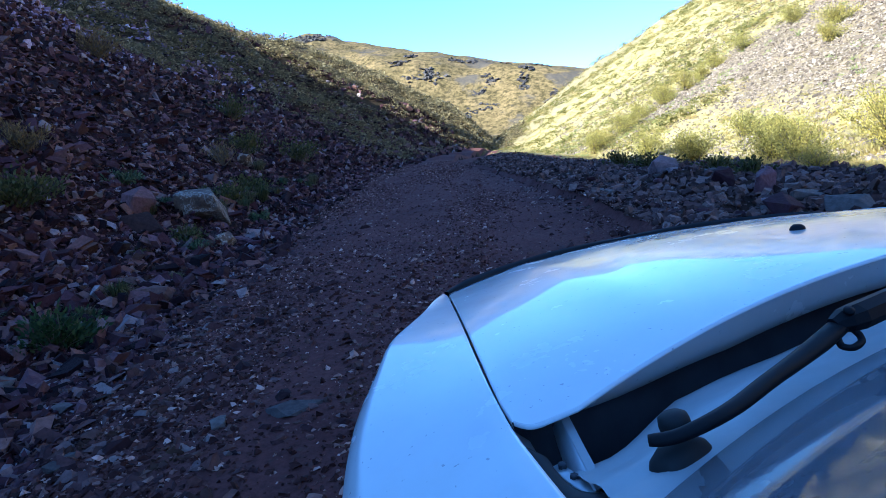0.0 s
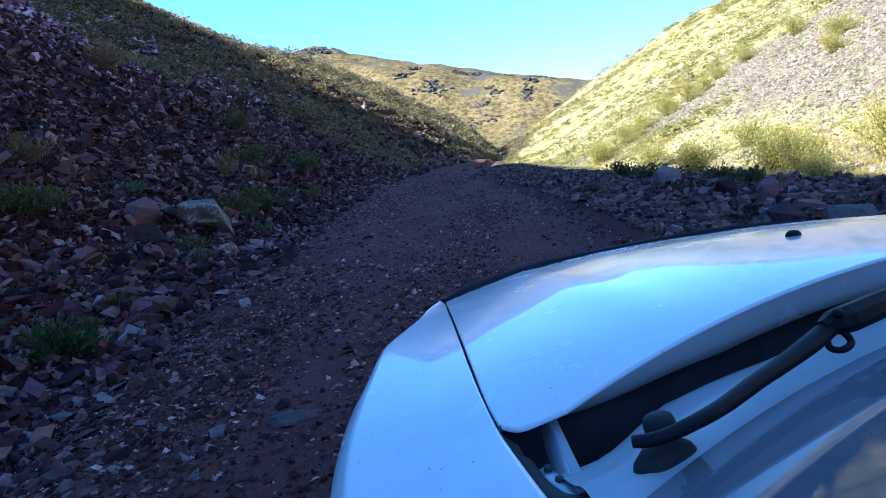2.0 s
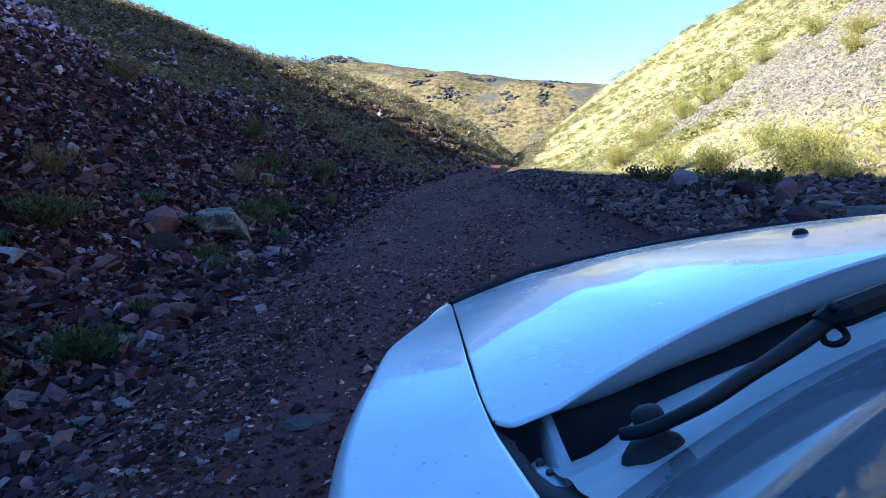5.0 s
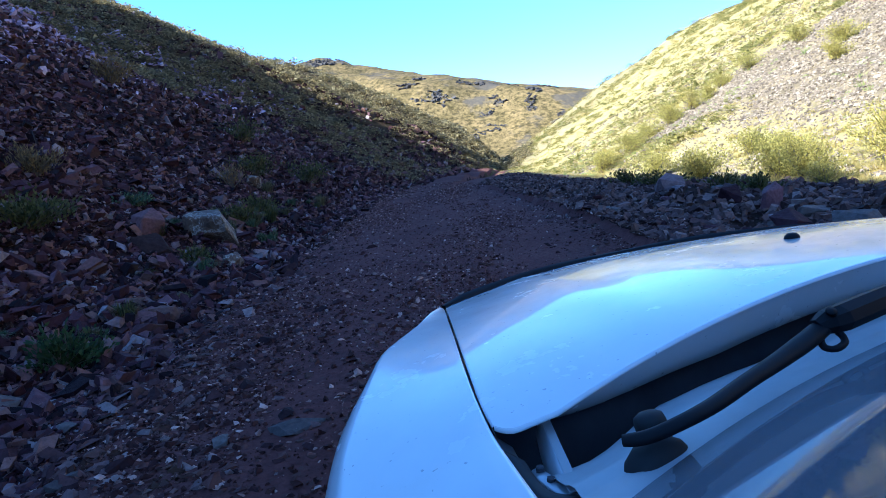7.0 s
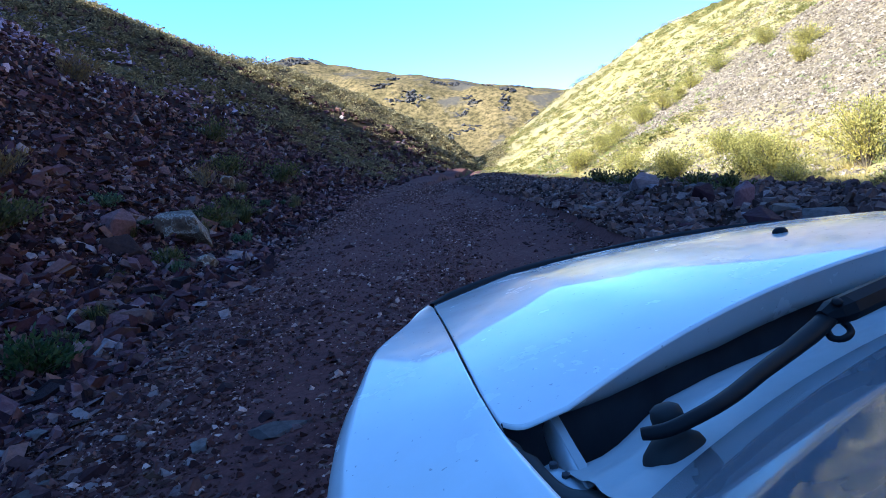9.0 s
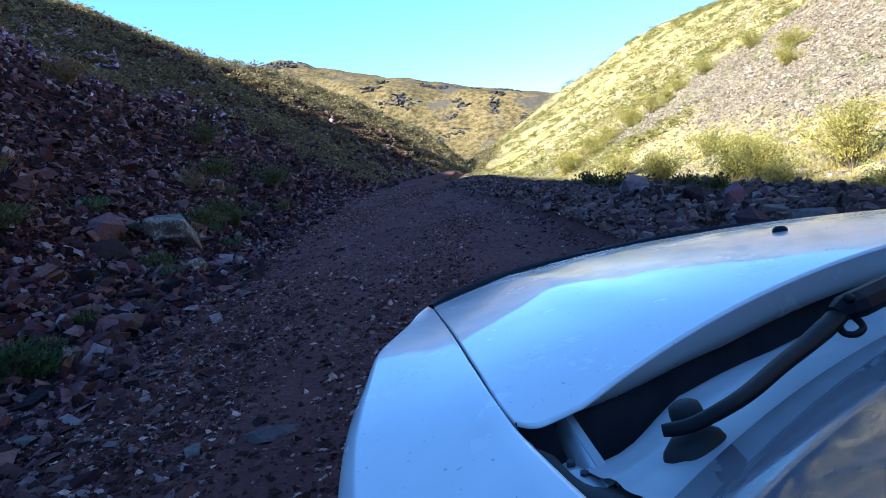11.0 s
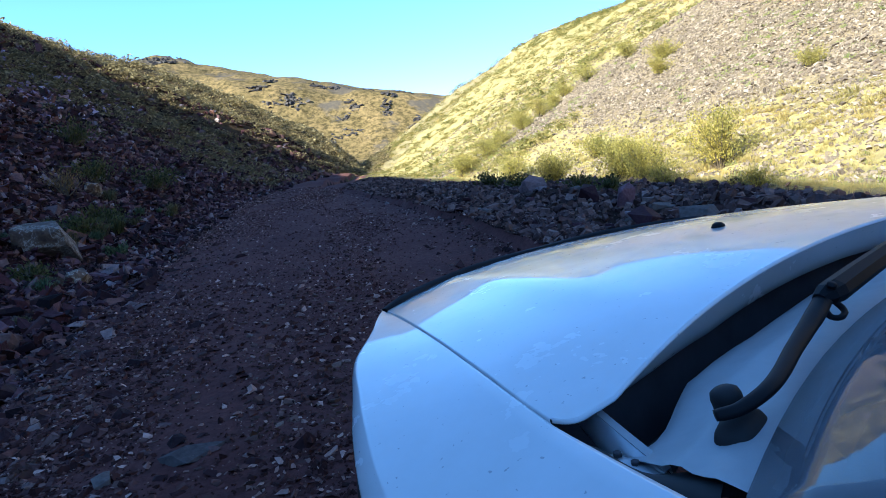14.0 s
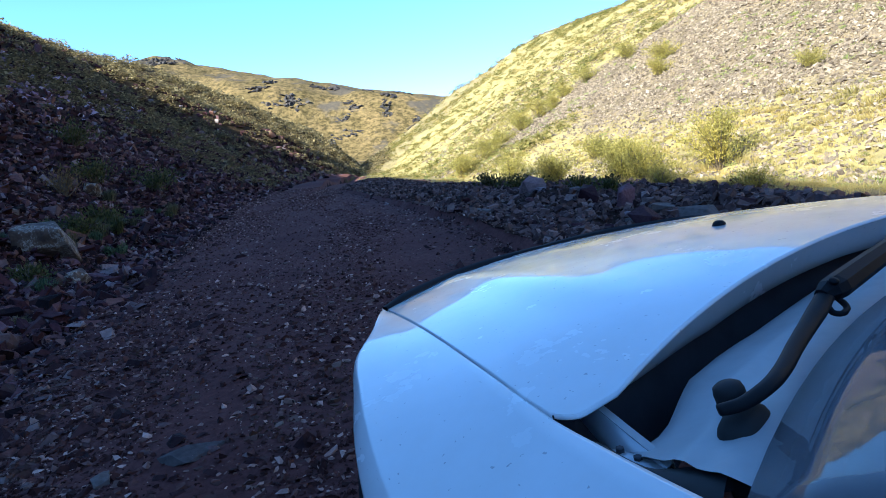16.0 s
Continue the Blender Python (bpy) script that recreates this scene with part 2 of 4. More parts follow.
def ground_material():
    m, t, b = material("hillside")
    p = position(t)
    cover, far = attribute(t, "cover"), attribute(t, "far")
    vor = put(t, "ShaderNodeTexVoronoi", [("Vector", p)], Scale=7.0)
    fine = noise_out(t, p, 9.0, 6, 0.65)
    broad = noise_out(t, p, 0.35, 4)
    # ground dark on the left, bright on the right: shade and sun in the colour
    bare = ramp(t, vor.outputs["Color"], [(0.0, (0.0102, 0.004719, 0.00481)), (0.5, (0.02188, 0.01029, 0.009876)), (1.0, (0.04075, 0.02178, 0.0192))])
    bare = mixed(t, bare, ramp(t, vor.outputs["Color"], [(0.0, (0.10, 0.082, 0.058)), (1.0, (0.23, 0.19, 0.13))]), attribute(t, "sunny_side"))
    bare = mixed(t, bare, ramp(t, broad, [(0.35, (0.75, 0.7, 0.7)), (0.65, (1.2, 1.08, 1.0))]), 1.0, "MULTIPLY")
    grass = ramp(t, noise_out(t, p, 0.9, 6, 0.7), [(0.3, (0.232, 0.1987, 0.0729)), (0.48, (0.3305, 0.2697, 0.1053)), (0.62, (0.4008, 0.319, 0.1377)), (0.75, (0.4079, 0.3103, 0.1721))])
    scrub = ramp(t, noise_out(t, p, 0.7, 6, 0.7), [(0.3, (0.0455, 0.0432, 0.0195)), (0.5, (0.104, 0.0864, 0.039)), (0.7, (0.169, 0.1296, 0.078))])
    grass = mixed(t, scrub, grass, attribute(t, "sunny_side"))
    patchy = put(t, "ShaderNodeMath", [(0, cover), (1, ramp(t, noise_out(t, p, 1.6, 6, 0.75), [(0.40, (0.45, 0.45, 0.45)), (0.58, (1, 1, 1))]))])
    patchy.operation = "MULTIPLY"
    near = mixed(t, bare, grass, patchy.outputs[0])
    slope = ramp(t, noise_out(t, p, 0.03, 8, 0.72), [(0.3, (0.09418, 0.07176, 0.02995)), (0.5, (0.1659, 0.1202, 0.05616)), (0.7, (0.2108, 0.148, 0.07488))])
    scrub = ramp(t, noise_out(t, p, 0.16, 6, 0.8), [(0.40, (0.30, 0.31, 0.29)), (0.58, (1.1, 1.05, 1.0))])
    slope = mixed(t, slope, scrub, 1.0, "MULTIPLY")
    crag = ramp(t, noise_out(t, p, 0.018, 7, 0.62), [(0.53, (0, 0, 0)), (0.60, (0.8, 0.8, 0.8))])
    slope = mixed(t, slope, (0.075, 0.062, 0.055), crag)
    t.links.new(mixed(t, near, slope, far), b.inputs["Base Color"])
    b.inputs["Roughness"].default_value, b.inputs["Specular IOR Level"].default_value = 0.95, 0.08
    bump(t, b, fine, 0.8, 0.06)
    return m


def road_material():
    m, t, b = material("dirt_track")
    p = position(t)
    fine = noise_out(t, p, 22.0, 8, 0.7)
    broad = noise_out(t, p, 0.9, 5)
    vor = put(t, "ShaderNodeTexVoronoi", [("Vector", p)], Scale=38.0)
    col = ramp(t, broad, [(0.3, (0.07812, 0.0336, 0.03052)), (0.7, (0.1219, 0.056, 0.0495))])
    col = mixed(t, col, ramp(t, fine, [(0.3, (0.6, 0.6, 0.6)), (0.7, (1.35, 1.3, 1.28))]), 1.0, "MULTIPLY")
    speck = ramp(t, vor.outputs["Color"], [(0.86, (0, 0, 0)), (0.93, (0.55, 0.55, 0.55))])
    col = mixed(t, col, (0.085, 0.058, 0.047), speck)
    t.links.new(col, b.inputs["Base Color"])
    b.inputs["Roughness"].default_value, b.inputs["Specular IOR Level"].default_value = 0.93, 0.08
    bump(t, b, fine, 0.6, 0.025)
    return m


def plant_material(name, stops, rough=0.7):
    m, t, b = material(name)
    r = t.nodes.new("ShaderNodeNewGeometry").outputs["Random Per Island"]
    col = ramp(t, r, stops)
    col = mixed(t, col, ramp(t, noise_out(t, position(t), 0.6, 4), [(0.35, (0.82, 0.86, 0.86)), (0.65, (1.14, 1.08, 1.0))]), 1.0, "MULTIPLY")
    t.links.new(col, b.inputs["Base Color"])
    b.inputs["Roughness"].default_value = rough
    tr = put(t, "ShaderNodeBsdfTranslucent", [("Color", col)])
    mx = put(t, "ShaderNodeMixShader", [(1, b.outputs[0]), (2, tr.outputs[0])], Fac=0.5)
    t.links.new(mx.outputs[0], t.nodes["Material Output"].inputs["Surface"])
    return m


tussock_mat = plant_material("tussock", [(0.0, (0.3498, 0.288, 0.1141)), (0.35, (0.3333, 0.266, 0.09394)), (0.7, (0.4198, 0.3205, 0.1208)), (1.0, (0.4643, 0.3529, 0.1409))])
# brown-olive scrub and shrubs, their colours darkened for the shaded side
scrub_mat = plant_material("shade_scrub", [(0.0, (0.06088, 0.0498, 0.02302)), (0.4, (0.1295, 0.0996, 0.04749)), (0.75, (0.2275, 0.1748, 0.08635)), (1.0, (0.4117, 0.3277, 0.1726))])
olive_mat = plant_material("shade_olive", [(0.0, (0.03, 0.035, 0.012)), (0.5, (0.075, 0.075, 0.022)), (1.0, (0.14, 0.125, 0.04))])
dark_bush_mat = plant_material("olive_leaves", [(0.0, (0.1016, 0.09648, 0.02587)), (0.5, (0.1693, 0.1525, 0.03973)), (1.0, (0.2516, 0.2164, 0.06006))])
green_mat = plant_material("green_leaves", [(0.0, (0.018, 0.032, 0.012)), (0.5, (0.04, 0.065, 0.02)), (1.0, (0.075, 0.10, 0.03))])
bush_mat = plant_material("olive_leaves", [(0.0, (0.15, 0.135, 0.034)), (0.5, (0.30, 0.255, 0.062)), (1.0, (0.46, 0.375, 0.10))])
grey_mat = plant_material("grey_green_leaves", [(0.0, (0.04, 0.06, 0.03)), (0.6, (0.09, 0.12, 0.06)), (1.0, (0.14, 0.17, 0.09))])
dry_mat = plant_material("dry_twigs", [(0.0, (0.08, 0.05, 0.022)), (0.5, (0.17, 0.105, 0.04)), (1.0, (0.29, 0.19, 0.07))])
herb_mat = plant_material("pale_green_herbs", [(0.0, (0.1575, 0.1836, 0.06)), (0.5, (0.252, 0.2754, 0.095)), (1.0, (0.3465, 0.3564, 0.13))])
bark_mat, _t, _b = material("bark")
_t.links.new(ramp(_t, noise_out(_t, position(_t), 30), [(0.3, (0.06, 0.045, 0.03)), (0.7, (0.14, 0.10, 0.07))]), _b.inputs["Base Color"])


def paint_material():
    m, t, b = material("white_paint")
    p = position(t)
    dust = ramp(t, noise_out(t, p, 3.0, 6, 0.7), [(0.4, (0.72, 0.725, 0.735)), (0.75, (0.66, 0.655, 0.64))])
    fleck = ramp(t, noise_out(t, p, 95.0, 2), [(0.70, (1, 1, 1)), (0.74, (0.6, 0.6, 0.61))])
    t.links.new(mixed(t, dust, fleck, 1.0, "MULTIPLY"), b.inputs["Base Color"])
    t.links.new(ramp(t, noise_out(t, p, 5.0, 5, 0.7), [(0.35, (0.18, 0.18, 0.18)), (0.8, (0.34, 0.34, 0.34))]), b.inputs["Roughness"])
    b.inputs["Coat Weight"].default_value, b.inputs["Coat Roughness"].default_value = 0.6, 0.035
    b.inputs["Specular IOR Level"].default_value = 0.3
    return m


def plain(name, color, rough, metal=0.0, spread=0.25, scale=14.0):
    m, t, b = material(name)
    n = noise_out(t, position(t), scale, 5)
    lo, hi = tuple(c * (1 - spread) for c in color), tuple(c * (1 + spread) for c in color)
    t.links.new(ramp(t, n, [(0.3, lo), (0.7, hi)]), b.inputs["Base Color"])
    b.inputs["Roughness"].default_value, b.inputs["Metallic"].default_value = rough, metal
    return m


paint_mat = paint_material()
cowl_mat = plain("cowl_paint", (0.34, 0.35, 0.36), 0.5, 0.0, 0.10)
plastic_mat = plain("black_plastic", (0.010, 0.010, 0.012), 0.6)
plastic_mat.node_tree.nodes["Principled BSDF"].inputs["Specular IOR Level"].default_value = 0.15
rubber_mat = plain("rubber", (0.010, 0.010, 0.011), 0.75)
dark_mat = plain("engine_bay_black", (0.042, 0.042, 0.050), 0.9)
tyre_mat = plain("tyre", (0.02, 0.02, 0.02), 0.9)
rim_mat = plain("rim_alloy", (0.55, 0.55, 0.56), 0.35, 1.0, 0.1)
dash_mat = plain("dashboard", (0.03, 0.03, 0.033), 0.7)
steel_mat = plain("hinge_steel", (0.45, 0.47, 0.5), 0.4, 0.6, 0.15)
lamp_mat = plain("headlamp_lens", (0.5, 0.52, 0.54), 0.08, 0.0, 0.05)


def glass_material():
    m, t, b = material("windscreen_glass")
    b.inputs["Base Color"].default_value = (0.93, 0.96, 0.95, 1)
    b.inputs["Roughness"].default_value, b.inputs["IOR"].default_value = 0.01, 1.5
    b.inputs["Transmission Weight"].default_value = 1.0
    dust = put(t, "ShaderNodeBsdfDiffuse", Color=(0.19, 0.19, 0.21, 1))
    amount = ramp(t, noise_out(t, position(t), 4.0, 6, 0.7), [(0.3, (0.50, 0.50, 0.50)), (0.8, (0.66, 0.66, 0.66))])
    mx = put(t, "ShaderNodeMixShader", [(0, amount), (1, b.outputs[0]), (2, dust.outputs[0])])
    t.links.new(mx.outputs[0], t.nodes["Material Output"].inputs["Surface"])
    return m


glass_mat = glass_material()


# ---- building helpers ----
def part(name, bm, mat, parent=None, label="", smooth=False):
    me = bpy.data.meshes.new(name)
    bm.to_mesh(me)
    bm.free()
    if mat is not None:
        me.materials.append(mat)
    if smooth:
        me.polygons.foreach_set("use_smooth", [True] * len(me.polygons))
    ob = new(name, me)
    ob.parent = parent
    if label:
        tagged(ob, label)
    return ob


def mesh_object(name, verts, faces, mat, smooth=False, floats=None):
    me = bpy.data.meshes.new(name)
    me.from_pydata(verts.tolist() if isinstance(verts, np.ndarray) else verts, [], faces.tolist() if isinstance(faces, np.ndarray) else faces)
    me.materials.append(mat)
    if smooth:
        me.polygons.foreach_set("use_smooth", [True] * len(me.polygons))
    for key, values in (floats or {}).items():
        me.attributes.new(key, "FLOAT", "POINT").data.foreach_set("value", np.asarray(values, np.float32))
    me.update()
    return new(name, me)


def grid_faces(rows, cols, closed=False):
    i, j = np.meshgrid(np.arange(rows - 1), np.arange(cols if closed else cols - 1), indexing="ij")
    k = (j + 1) % cols
    return np.stack([i * cols + j, i * cols + k, (i + 1) * cols + k, (i + 1) * cols + j], -1).reshape(-1, 4)


# ---- ground: one sheet out to the horizon ----
fan = np.radians(np.concatenate([np.arange(-64, 52, 0.27), np.arange(52, 296, 2.0)]))
rings = np.geomspace(0.5, 3800, 400)
RR, AA = np.meshgrid(rings, fan, indexing="ij")
gx, gy = -RR * np.sin(AA), RR * np.cos(AA)
gz = height(gx, gy)
gz = gz - 0.09 * np.clip((2.2 - np.abs(gx - bend(gy))) / 0.35, 0, 1) * ((gy > -14) & (gy < 84))
verts = np.stack([gx, gy, gz], -1).reshape(-1, 3)
verts = np.concatenate([verts, [[0, 0, float(height(0, 0)) - 0.09]]])
faces = grid_faces(len(rings), len(fan), True)
faces = faces[:, ::-1].tolist() + [[len(verts) - 1, j, (j + 1) % len(fan)] for j in range(len(fan))]
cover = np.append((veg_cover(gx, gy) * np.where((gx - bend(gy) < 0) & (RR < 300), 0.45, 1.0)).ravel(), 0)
far = np.append(np.clip((RR - 300) / 80, 0, 1).ravel(), 0)
# sunny_side masks the ground whose colour is lightened as if sunlit
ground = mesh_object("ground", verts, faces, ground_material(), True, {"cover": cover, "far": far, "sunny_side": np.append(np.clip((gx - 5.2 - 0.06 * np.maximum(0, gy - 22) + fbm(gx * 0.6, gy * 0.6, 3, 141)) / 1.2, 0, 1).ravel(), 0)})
tagged(ground, "stony valley floor and steep hillsides with dry grass", "hillside", kind="structure")

ys = np.concatenate([np.arange(-14, 20, 0.12), np.arange(20, 84.5, 0.5)])
us = np.linspace(-2.35, 2.35, 60)
UU, YY = np.meshgrid(us, ys, indexing="ij")
XX = UU + bend(YY) + 0.34 * fbm(YY * 0.45, np.sign(UU) * 7.0, 4, 121) * (UU / 2.35) ** 2
ZZ = height(XX, YY) + 0.012 - 0.12 * np.clip((np.abs(UU) - 2.05) / 0.3, 0, 1)
road = mesh_object("road", np.stack([XX, YY, ZZ], -1).reshape(-1, 3), grid_faces(len(us), len(ys))[:, ::-1], road_material(), True)
tagged(road, "dark stony dirt track with loose gravel", "road", kind="structure")

# ---- loose stone and plants ----
rng = np.random.default_rng(7)
CUBE = np.array([[-1, -1, -1], [1, -1, -1], [1, 1, -1], [-1, 1, -1], [-1, -1, 1], [1, -1, 1], [1, 1, 1], [-1, 1, 1]], float)
CUBE_FACES = np.array([[0, 3, 2, 1], [4, 5, 6, 7], [0, 1, 5, 4], [1, 2, 6, 5], [2, 3, 7, 6], [3, 0, 4, 7]])


def turns(n, tilt):
    """n random rotations: any heading, a tilt of about so many radians."""
    a, p, q = rng.uniform(0, 2 * np.pi, n), rng.normal(0, tilt, n), rng.normal(0, tilt, n)
    ca, sa, cp, sp, cq, sq = np.cos(a), np.sin(a), np.cos(p), np.sin(p), np.cos(q), np.sin(q)
    o, i = np.zeros(n), np.ones(n)
    Z = np.stack([ca, -sa, o, sa, ca, o, o, o, i], -1).reshape(-1, 3, 3)
    X = np.stack([i, o, o, o, cp, -sp, o, sp, cp], -1).reshape(-1, 3, 3)
    Y = np.stack([cq, o, sq, o, i, o, -sq, o, cq], -1).reshape(-1, 3, 3)
    return X @ Y @ Z


def stone_cloud(name, x, y, size, mat, tilt=0.45, flat=0.45, sink=0.15):
    """Many angular broken stones lying on the terrain, as one mesh."""
    n = len(x)
    shape = CUBE[None] * (1 + rng.uniform(-0.42, 0.25, (n, 8, 3)))
    shape[:, 4:, :2] *= rng.uniform(0.45, 1.0, (n, 1, 2))
    scale = np.stack([size * rng.uniform(0.8, 1.6, n), size * rng.uniform(0.45, 0.95, n), size * flat * rng.uniform(0.4, 1.3, n)], -1) * 0.5
    v = np.einsum("nij,nkj->nki", turns(n, tilt), shape * scale[:, None])
    base = np.stack([x, y, height(x, y) + scale[:, 2] * (1 - sink) * 0.8], -1)
    v = (v + base[:, None]).reshape(-1, 3)
    f = (CUBE_FACES[None] + 8 * np.arange(n)[:, None, None]).reshape(-1, 4)
    return mesh_object(name, v, f, mat)


RIDGE_FACES = [[0, 1, 5, 4], [2, 3, 4, 5], [1, 2, 5], [3, 0, 4]]


def chip_cloud(name, x, y, size, mat, flat=0.35, slope=0.3, lift=0.0):
    """Many small flat chips with a ridged top, lying on the terrain, as one mesh."""
    n = len(x)
    shape = np.array([[-1, -1, 0], [1, -1, 0], [1, 1, 0], [-1, 1, 0], [-0.5, 0, 1], [0.5, 0, 1]], float)[None] * (1 + rng.uniform(-0.45, 0.3, (n, 6, 3)))
    shape[:, 4:, :2] += rng.uniform(-0.4, 0.4, (n, 2, 2))
    scale = np.stack([size * rng.uniform(0.8, 1.5, n), size * rng.uniform(0.45, 1.0, n), size * flat * rng.uniform(0.7, 2.0, n)], -1) * 0.5
    v = np.einsum("nij,nkj->nki", turns(n, slope), shape * scale[:, None])
    v = (v + np.stack([x, y, height(x, y) + lift], -1)[:, None]).reshape(-1, 3)
    f = [[i + 6 * k for i in face] for k in range(n) for face in RIDGE_FACES]
    return mesh_object(name, v, f, mat)


def scatter(n, az0, az1, r0, r1):
    """Places spread evenly over the view: azimuths in degrees to the left, distances growing."""
    a, r = np.radians(rng.uniform(az0, az1, n)), np.exp(rng.uniform(np.log(r0), np.log(r1), n))
    return -r * np.sin(a), r * np.cos(a), r


# scree of the left-hand slope
x, y, r = scatter(74000, -8, 62, 2.6, 75)
u = x - bend(y)
keep = (u < -1.95 - 0.5 * rng.random(len(x)) + 0.5 * fbm(x * 0.4, y * 0.4, 2, 171)) & (rng.random(len(x)) > 0.45 * veg_cover(x, y)) & (height(x, y, False) < 26)
x, y, r = x[keep], y[keep], r[keep]
size = np.maximum(np.exp(rng.normal(np.log(0.062), 0.6, len(x))), 0.0056 * r * rng.uniform(0.7, 1.7, len(x)))
size = np.minimum(size, 0.13 + 0.011 * r)
# stones that take the hazed colour, more of them with height
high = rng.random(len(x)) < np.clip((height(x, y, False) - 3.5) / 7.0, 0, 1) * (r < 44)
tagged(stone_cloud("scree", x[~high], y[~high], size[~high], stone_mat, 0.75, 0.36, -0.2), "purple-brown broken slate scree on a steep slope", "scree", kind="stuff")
tagged(stone_cloud("scree", x[high], y[high], size[high], hazed_scree_mat, 0.75, 0.36, -0.2), "purple slate scree higher on the slope, with haze in its colour", "scree", kind="stuff")

# small chips between the larger stones near the track
x, y, r = scatter(36000, 8, 62, 2.4, 14)
keep = x - bend(y) < -1.8 - 0.4 * rng.random(len(x)) + 0.6 * fbm(x * 0.5, y * 0.5, 2, 173)
x, y = x[keep], y[keep]
tagged(chip_cloud("stone_chips", x, y, np.exp(rng.normal(np.log(0.045), 0.4, len(x))), stone_mat, 0.4, 0.6, 0.01), "small purple-brown stone chips at the slope foot", "stone chips", kind="stuff")

# scree of the right-hand slope
x, y, r = scatter(150000, -64, -12, 7, 70)
e = x - 6.8 - 0.06 * np.maximum(0, y - 22)
keep = (e > 0.2) & (rng.random(len(x)) > 0.82 * veg_cover(x, y))
x, y, r = x[keep], y[keep], r[keep]
size = np.maximum(np.exp(rng.normal(np.log(0.05), 0.45, len(x))), 0.0027 * r)
tagged(stone_cloud("scree", x, y, np.minimum(size, 0.08 + 0.003 * r), sunlit_scree_mat, 0.5, 0.6, 0.2), "grey slate scree with sunlight lightening its colour", "scree", kind="stuff")

# bank of pushed-up stones beside the track
x, y, r = scatter(36000, -64, -4, 3.2, 45)
u = x - bend(y)
keep = (u > 2.05) & (u < 5.2 + 0.6 * rng.random(len(x)))
x, y, r = x[keep], y[keep], r[keep]
size = np.maximum(np.exp(rng.normal(np.log(0.05), 0.5, len(x))), 0.0042 * r)
tagged(stone_cloud("rubble", x, y, np.minimum(size, 0.09 + 0.005 * r), rubble_mat, 0.6, 0.6, 0.1), "grey rubble bank of angular stones beside the track", "rubble", kind="stuff")

# chips strayed from both banks over the edges of the track
x, y, r = scatter(60000, -30, 62, 2.2, 26)
u = x - bend(y)
inside = 2.35 - np.abs(u)
keep = (inside > -0.1) & (rng.random(len(x)) < np.exp(-np.maximum(inside, 0) / np.where(u < 0, 0.42, 0.28)))
x, y, r = x[keep], y[keep], r[keep]
size = np.maximum(np.exp(rng.normal(np.log(0.04), 0.5, len(x))), 0.004 * r)
tagged(chip_cloud("stone_chips", x, y, np.minimum(size, 0.14), edge_mat, 0.5, 0.3, 0.012), "loose stone chips strewn along the edges of the track", "stone chips", kind="stuff")

x, y = np.concatenate([rng.normal(2.25, 0.3, 5200), rng.normal(-2.25, 0.3, 5200)]), rng.uniform(-13, 3.2, 10400)
keep = (x > 0) | (y < 1.6)
x, y = x[keep], y[keep]
tagged(chip_cloud("stone_chips", x, y, np.exp(rng.normal(np.log(0.055), 0.5, len(x))), edge_mat, 0.5, 0.35, 0.012), "stone chips fallen over the edges of the track", "stone chips", kind="stuff")

# gravel on the track
x, y, r = scatter(190000, -28, 62, 1.9, 40)
u = x - bend(y)
drift = np.clip(0.5 + 1.5 * fbm(u * 0.9, y * 0.22, 3, 181) + 0.25 * np.sin(2.6 * u + 0.5), 0.12, 1)
keep = (np.abs(u) < 2.6) & (rng.random(len(x)) < drift)
x, y, r = x[keep], y[keep], r[keep]
size = np.maximum(np.exp(rng.normal(np.log(0.0105), 0.75, len(x))), 0.0021 * r)
tagged(chip_cloud("gravel", x, y, np.minimum(size, 0.05), gravel_mat, 0.6, 0.35, 0.013), "loose grey gravel lying on the dirt track", "gravel", kind="stuff")


# loose stone beside and behind the car
x, y = rng.uniform(-9, 9, 30000), rng.uniform(-10, 4.0, 30000)
behind = np.abs(np.degrees(np.arctan2(-x, y))) > np.where(np.abs(x) < 2.2, 20, 60)
x, y = x[behind], y[behind]
track = np.abs(x - bend(y)) < 2.3
tagged(chip_cloud("gravel", x[track], y[track], np.exp(rng.normal(np.log(0.022), 0.5, int(track.sum()))), gravel_mat, 0.5, 0.2, 0.013), "loose gravel on the track around the car", "gravel", kind="stuff")
x, y = x[~track], y[~track]
tagged(chip_cloud("stone_chips", x, y, np.exp(rng.normal(np.log(0.11), 0.45, len(x))), stone_mat, 0.45, 0.5, 0.0), "broken slate beside the track around the car", "stone chips", kind="stuff")


def tuft_cloud(name, x, y, radius, tall, blades, mat, wide=0.085, spread=1.0):
    """Clumps of upright blades, as one mesh."""
    n = len(x)
    a = rng.uniform(0, 2 * np.pi, (n, blades))
    lean = rng.uniform(0.0, 1.0, (n, blades)) ** 0.7 * spread
    cx, sx = np.cos(a), np.sin(a)
    root = np.stack([cx * lean * 0.6, sx * lean * 0.6, np.full_like(a, -0.15)], -1)
    up = rng.uniform(0.5, 1.05, (n, blades)) * np.sqrt(np.maximum(0.05, 1.05 - lean ** 2))
    tip = np.stack([cx * lean + rng.normal(0, 0.12, a.shape), sx * lean + rng.normal(0, 0.12, a.shape), up], -1)
    b = a + np.pi / 2 + rng.normal(0, 0.7, (n, blades))
    side = np.stack([np.cos(b), np.sin(b), np.zeros_like(b)], -1) * wide
    v = np.stack([root - side, root + side, tip], 2)
    v = v * np.stack([radius, radius, tall], -1)[:, None, None]
    base = np.stack([x, y, height(x, y)], -1)
    v = (v + base[:, None, None]).reshape(-1, 3)
    f = np.arange(n * blades * 3).reshape(-1, 3)
    return mesh_object(name, v, f, mat)


